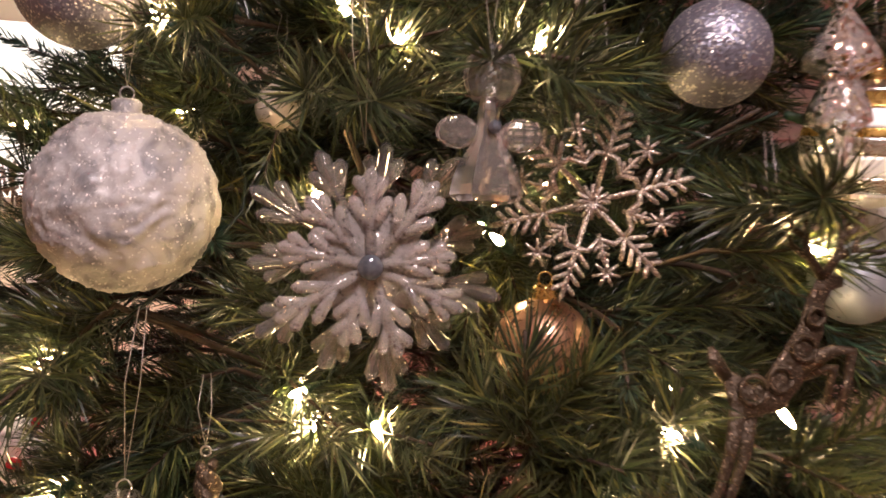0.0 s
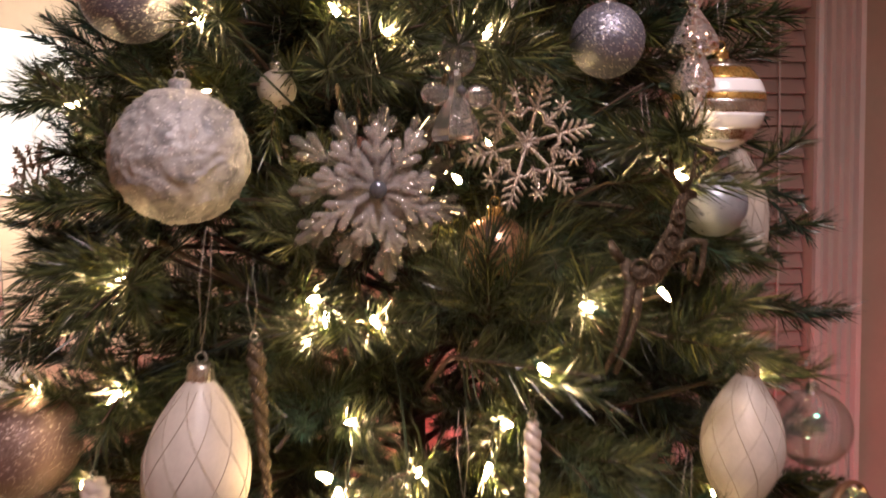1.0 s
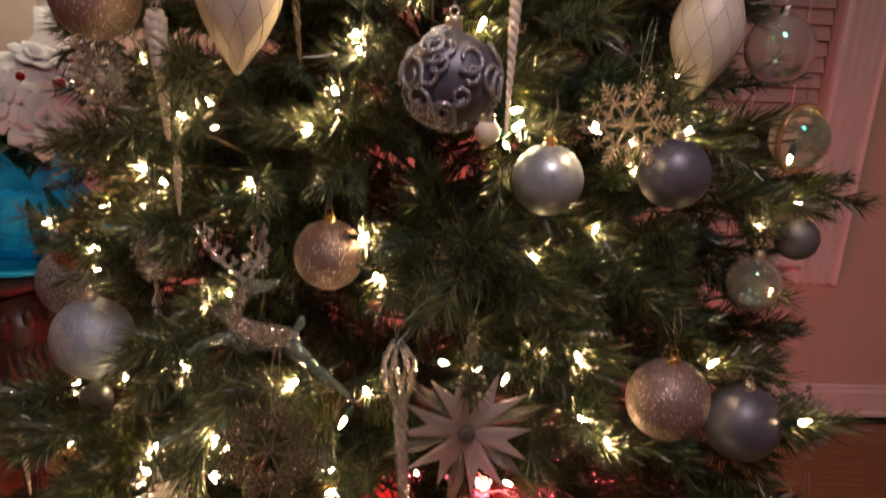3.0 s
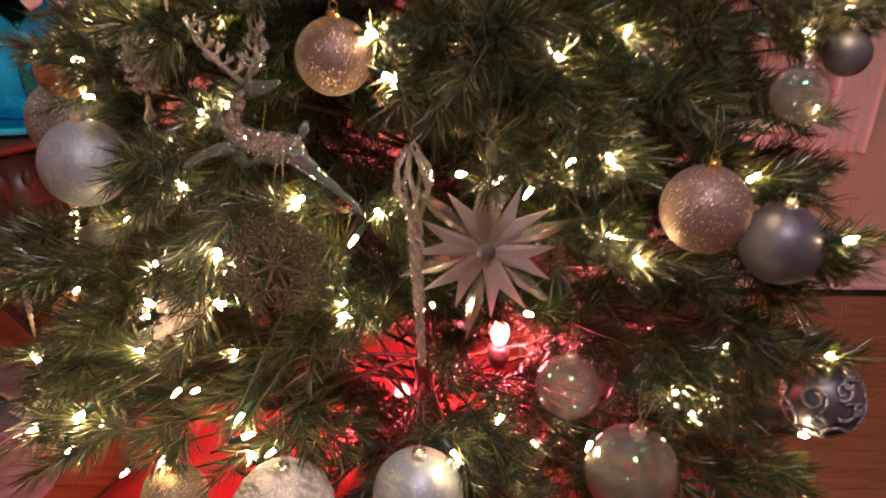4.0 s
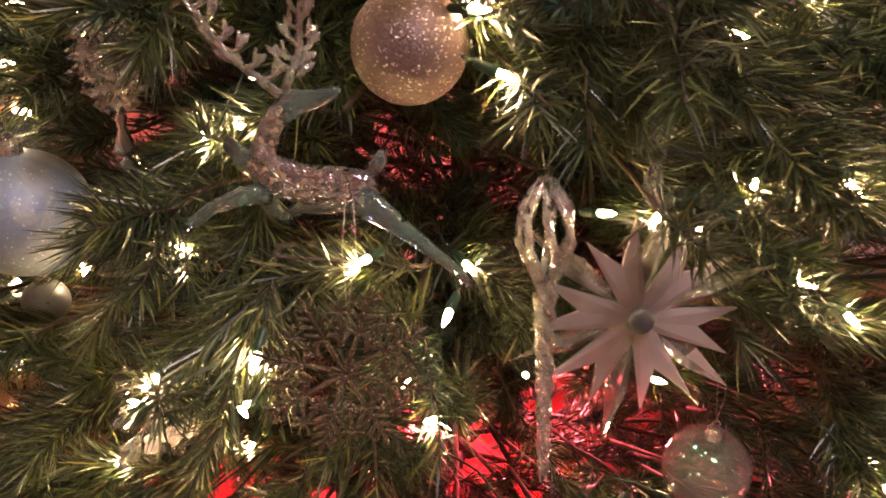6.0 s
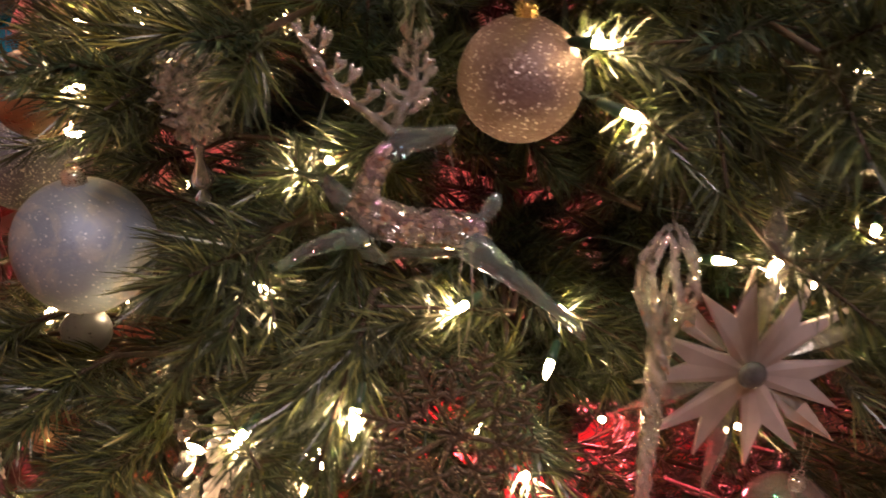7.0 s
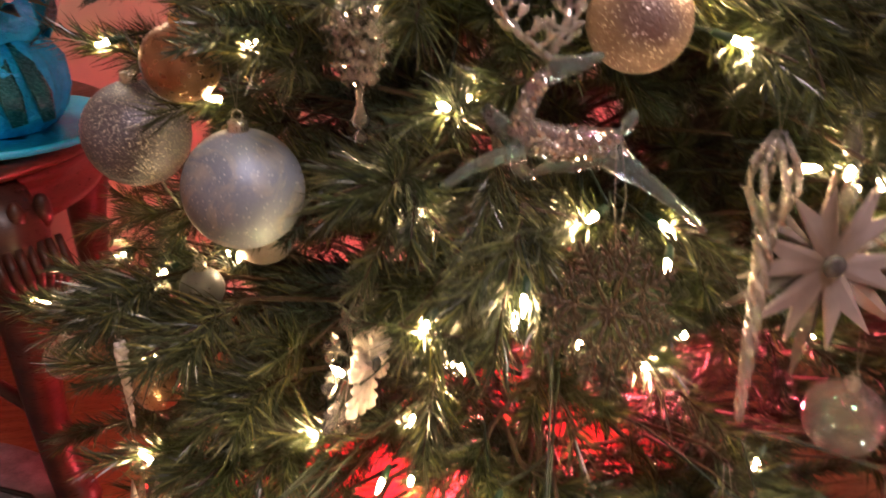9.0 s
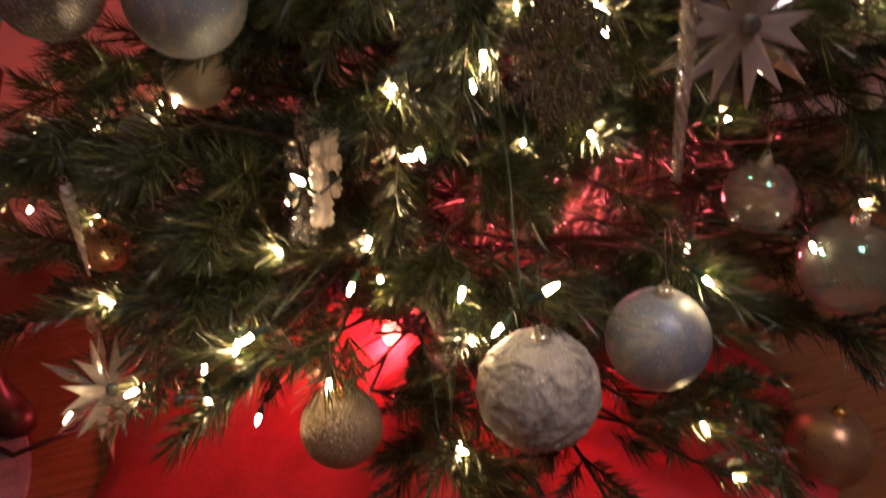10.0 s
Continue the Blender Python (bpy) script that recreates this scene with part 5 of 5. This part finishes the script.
def grow_branch(angle, z_tip, reach, twigs, count):
    """One branch from the trunk out to the tree's outline, with its twigs and needles."""
    d = np.array([math.sin(angle), -math.cos(angle), 0.0])
    z0 = z_tip - reach * 0.20
    s = np.linspace(0, 1, 13)[:, None]
    path = d[None] * (0.02 + (reach - 0.06) * s)
    path[:, 2] = z0 + reach * (0.34 * s[:, 0] - 0.20 * s[:, 0] ** 2.5)
    sway = npr.normal(0, 0.02, 2)
    path[:, :2] += np.outer(s[:, 0] ** 2, sway)
    world_path = path + np.array([AXIS.x, AXIS.y, 0])
    bad = blocked(world_path, 0.004)
    end = len(path)
    for i in range(4, len(path)):
        if bad[i]:
            end = i
            break
    path = path[:end]
    # twigs
    t = np.sort(npr.uniform(0.22, 1.0, twigs)) * (len(path) - 1)
    t[-3:] = len(path) - 1.001
    i = np.minimum(t.astype(int), len(path) - 2)
    base = path[i] + (path[i + 1] - path[i]) * (t - i)[:, None]
    along = unit(path[i + 1] - path[i])
    side = np.cross(along, [0, 0, 1.0])
    sign = np.where(np.arange(twigs) % 2 == 0, 1.0, -1.0)[:, None]
    yaw = np.radians(npr.uniform(22, 62, twigs))[:, None]
    yaw[-3:] *= 0.35
    up = npr.normal(0.16, 0.38, twigs)[:, None]
    way = unit(along * np.cos(yaw) + side * sign * np.sin(yaw) + np.array([0, 0, 1.0]) * up)
    length = npr.uniform(0.075, 0.15, twigs) * (1.05 - 0.35 * t / max(len(path) - 1, 1))
    shift = np.array([AXIS.x, AXIS.y, 0])
    ok = np.ones(twigs, bool)
    for f in (0.35, 0.7, 1.0, 1.2):
        ok &= ~blocked(base + way * (length * f)[:, None] + shift, -0.12)
    base, way, length = base[ok], way[ok], length[ok]
    g = Geo().tube([tuple(p) for p in path], [0.0042 - 0.0024 * k / len(path) for k in range(len(path))], 6)
    for b, w, ln in zip(base, way, length):
        q = [tuple(b + w * ln * f - np.array([0, 0, 0.9 * (ln * f) ** 2])) for f in (0, 0.5, 1)]
        g.tube(q, [0.0017, 0.0014, 0.0008], 4)
    br = part("branch", g, STEM, tree)
    kind_long = npr.uniform(0, 1, len(base)) < 0.62
    size = np.where(kind_long, npr.uniform(0.034, 0.050, len(base)), npr.uniform(0.017, 0.026, len(base)))
    if len(base):
        pts = needle_arrays(base, way, length, count, size)
        # needles along the branch itself
        keep_pts = ~(inside(pts[:, 4] + shift) | inside(pts[:, 2] + shift) | inside(pts[:, 0] + shift) | inside((pts[:, 0] + pts[:, 2]) / 2 + shift) | inside((pts[:, 4] + pts[:, 2]) / 2 + shift))
        long_pts = np.repeat(kind_long, count)
        for chosen, mat, label in ((long_pts, NEEDLE, ""), (~long_pts, NEEDLE_BLUE, "short blue-green needles")):
            if (keep_pts & chosen).any():
                ob = new("needles", needles_mesh("needles", pts[keep_pts & chosen], mat))
                ob.parent = br
                tagged(ob, label, "", "", "stuff")


z, tier = 0.36, 0
while z < 2.15:
    n = max(5, int(9.5 * tree_radius(z) / 0.55 + 3))
    for k in range(n):
        a = 2 * math.pi * (k + 0.5 * (tier % 2) + npr.uniform(-0.22, 0.22)) / n
        a = (a + math.pi) % (2 * math.pi) - math.pi
        front = abs(a) < 1.95 and z < 1.85
        reach = tree_radius(z) * npr.uniform(0.86, 1.04)
        grow_branch(a, z + npr.uniform(-0.025, 0.025), reach, int(npr.uniform(18, 33) * (0.9 if z < 0.6 else 1.0)) if front else 9, 130 if front else 70)
    z += 0.072
    tier += 1

# a twig beside every bulb, reaching out from the branches
for p, out in LIT:
    side = Vector((-out.y, out.x, 0)) * rng.choice((-1, 1))
    way = (out * rng.uniform(0.5, 1.0) + side * rng.uniform(0.1, 0.9) + Vector((0, 0, rng.uniform(-0.25, 0.5)))).normalized()
    ln = rng.uniform(0.09, 0.13)
    tip = p + way * ln * rng.uniform(0.25, 0.55) + side * 0.006
    base = tip - way * ln - AXIS
    inner = base - out * rng.uniform(0.10, 0.2) - Vector((0, 0, 0.05))
    stem = [tuple(inner), tuple(base), tuple(base + way * ln * 0.5), tuple(base + way * ln)]
    if blocked(np.array([list(base + AXIS + way * ln * f) for f in (0.3, 0.6, 1.0, 1.2)]), -0.1).any():
        stem = stem[:2]
    tw = part("twig", Geo().tube(stem, [0.0024, 0.0018, 0.0014, 0.0008][:len(stem)], 5), STEM, tree)
    if len(stem) == 4:
        two = np.array([list(base), list(base)])
        ways = unit(np.array([list(way), list(way + side * 0.25)]))
        pts = needle_arrays(two, ways, np.array([ln, ln * 0.7]), 105, np.array([0.043, 0.038]))
        shift = np.array([AXIS.x, AXIS.y, 0])
        free = ~(inside(pts[:, 4] + shift) | inside(pts[:, 2] + shift) | inside(pts[:, 0] + shift))
        ob = new("needles", needles_mesh("needles", pts[free]))
        ob.parent = tw
        tagged(ob, "", "", "", "stuff")

# full brush-like sprays that reach out in front
SPRAYS = (((0.043, 0.380, 1.422), (-0.10, -0.50, 0.75)), ((-0.042, 0.402, 1.564), (0.30, -0.90, 0.0)), ((0.050, 0.382, 1.578), (0.25, -0.90, -0.20)),
          ((0.176, 0.410, 1.517), (-0.80, -0.50, 0.10)), ((0.132, 0.409, 0.988), (0.50, -0.70, -0.30)), ((0.158, 0.344, 0.951), (0.50, -0.80, -0.20)),
          ((0.122, 0.395, 0.838), (0.15, -0.90, -0.10)), ((-0.120, 0.440, 0.690), (0.0, -0.95, -0.05)), ((-0.205, 0.360, 0.835), (-0.30, -0.60, -0.60)),
          ((0.008, 0.390, 0.990), (-0.10, -0.70, -0.55)), ((0.365, 0.419, 0.717), (0.30, -0.80, -0.20)), ((-0.325, 0.502, 0.982), (-0.20, -0.95, 0.0)),
          ((-0.282, 0.452, 0.896), (-0.80, -0.45, -0.10)), ((-0.020, 0.470, 1.012), (0.45, -0.70, 0.40)), ((-0.186, 0.423, 0.850), (0.05, -0.35, -0.85)),
          ((-0.243, 0.454, 1.395), (-0.25, -0.70, -0.40)), ((0.129, 0.430, 1.380), (0.20, -0.70, -0.45)),
          ((-0.400, 0.560, 0.660), (-0.80, -0.55, 0.05)), ((-0.500, 0.640, 0.700), (-0.90, -0.30, 0.0)), ((0.280, 0.400, 0.700), (0.25, -0.80, -0.35)),
          ((-0.099, 0.390, 0.612), (0.60, -0.60, -0.20)), ((-0.170, 0.370, 0.425), (0.40, -0.80, -0.10)), ((0.033, 0.420, 0.385), (0.70, -0.60, 0.0)),
          ((0.289, 0.450, 0.280), (0.50, -0.75, -0.10)), ((0.242, 0.440, 0.475), (0.55, -0.70, -0.05)), ((-0.175, 0.500, 0.425), (0.80, -0.50, 0.0)),
          ((-0.432, 0.480, 0.615), (-0.60, -0.70, -0.10)), ((-0.406, 0.510, 0.672), (-0.75, -0.60, 0.0)), ((-0.458, 0.610, 0.704), (-0.85, -0.40, 0.0)),
          ((0.092, 0.420, 0.570), (0.40, -0.80, -0.15)), ((-0.211, 0.425, 0.622), (-0.50, -0.75, -0.20)), ((-0.140, 0.430, 0.572), (-0.30, -0.85, -0.20)),
          ((-0.302, 0.455, 0.547), (-0.50, -0.75, -0.20)), ((-0.379, 0.500, 0.610), (-0.60, -0.70, -0.10)), ((0.406, 0.460, 0.762), (0.55, -0.70, -0.20)),
          ((0.358, 0.425, 0.643), (0.40, -0.80, -0.20)), ((0.300, 0.430, 0.540), (0.35, -0.85, -0.10)), ((0.466, 0.455, 0.500), (0.60, -0.70, -0.10)),
          ((0.485, 0.510, 0.657), (0.75, -0.60, -0.05)), ((0.520, 0.560, 0.760), (0.85, -0.45, 0.0)), ((0.394, 0.430, 0.500), (0.50, -0.75, -0.10)),
          ((0.430, 0.570, 1.060), (0.85, -0.45, 0.05)), ((0.249, 0.430, 0.992), (0.40, -0.80, -0.15)), ((-0.534, 0.630, 0.712), (-0.90, -0.40, 0.0)),
          ((-0.440, 0.510, 0.745), (-0.75, -0.60, -0.10)), ((-0.240, 0.470, 0.780), (-0.50, -0.80, -0.20)), ((0.430, 0.520, 0.860), (0.75, -0.55, -0.10)),
          ((-0.305, 0.58, 1.415), (-0.8, -0.5, 0.0)), ((-0.216, 0.56, 1.363), (-0.6, -0.7, -0.1)), ((-0.205, 0.58, 1.515), (-0.6, -0.7, 0.0)),
          ((0.291, 0.56, 1.336), (0.7, -0.6, 0.0)), ((0.315, 0.6, 1.431), (0.8, -0.5, 0.0)), ((-0.029, 0.55, 1.309), (0.1, -0.9, 0.0)),
          ((-0.333, 0.6, 1.473), (-0.85, -0.4, 0.1)), ((-0.08, 0.5, 1.138), (-0.2, -0.9, 0.0)), ((0.085, 0.5, 0.949), (0.2, -0.9, 0.0)),
          ((-0.137, 0.5, 0.987), (0.2, -0.9, 0.0)), ((-0.15, 0.52, 1.007), (0.1, -0.9, 0.1)), ((-0.511, 0.62, 0.735), (-0.8, -0.5, 0.0)))
for place, way in SPRAYS:
    way = Vector(way).normalized()
    tip = Vector(place) + way * 0.03
    base = tip - way * 0.11 - AXIS
    side = way.cross(Vector((0, 0, 1))).normalized()
    out = Vector((tip.x - AXIS.x, tip.y - AXIS.y, 0)).normalized()
    root = base - out * 0.16 - Vector((0, 0, 0.07))
    tw = part("spray", Geo().tube([tuple(root), tuple(base), tuple(base + way * 0.055), tuple(base + way * 0.11)], [0.003, 0.0024, 0.0018, 0.001], 6), STEM, tree)
    ways = unit(np.array([list(way), list(way + side * 0.5), list(way - side * 0.5)]))
    starts = np.array([list(base), list(base + way * 0.02), list(base + way * 0.03)])
    pts = needle_arrays(starts, ways, np.array([0.11, 0.075, 0.07]), 150, np.array([0.050, 0.044, 0.042]))
    shift = np.array([AXIS.x, AXIS.y, 0])
    free = ~(inside(pts[:, 4] + shift) | inside(pts[:, 2] + shift) | inside(pts[:, 0] + shift) | in_gap(pts[:, 2] + shift, 0.75))
    ob = new("needles", needles_mesh("needles", pts[free]))
    ob.parent = tw
    tagged(ob, "", "", "", "stuff")

# ---- floorboards ----
board_mesh = None
for k in range(36):
    y = Y0 + 0.128 * k
    if y + 0.128 > Y1 + 0.02:
        break
    x = X0 - npr.uniform(0, 1.0)
    while x < X1:
        ln = 1.15
        if board_mesh is None:
            ob = part("plank", Geo().box((0, 0.001, -0.016), (ln - 0.002, 0.127, 0), 0.0015), PLANK, floor, "", False)
            board_mesh = ob.data
        else:
            ob = new("plank", board_mesh)
            ob.parent = floor
        lo = max(x, X0)
        hi = min(x + ln, X1)
        if hi - lo > 0.02:
            ob.matrix_basis = Matrix.Translation((lo, y, 0)) @ Matrix.Diagonal(((hi - lo) / ln, 1, 1, 1))
        else:
            bpy.data.objects.remove(ob)
        x += ln
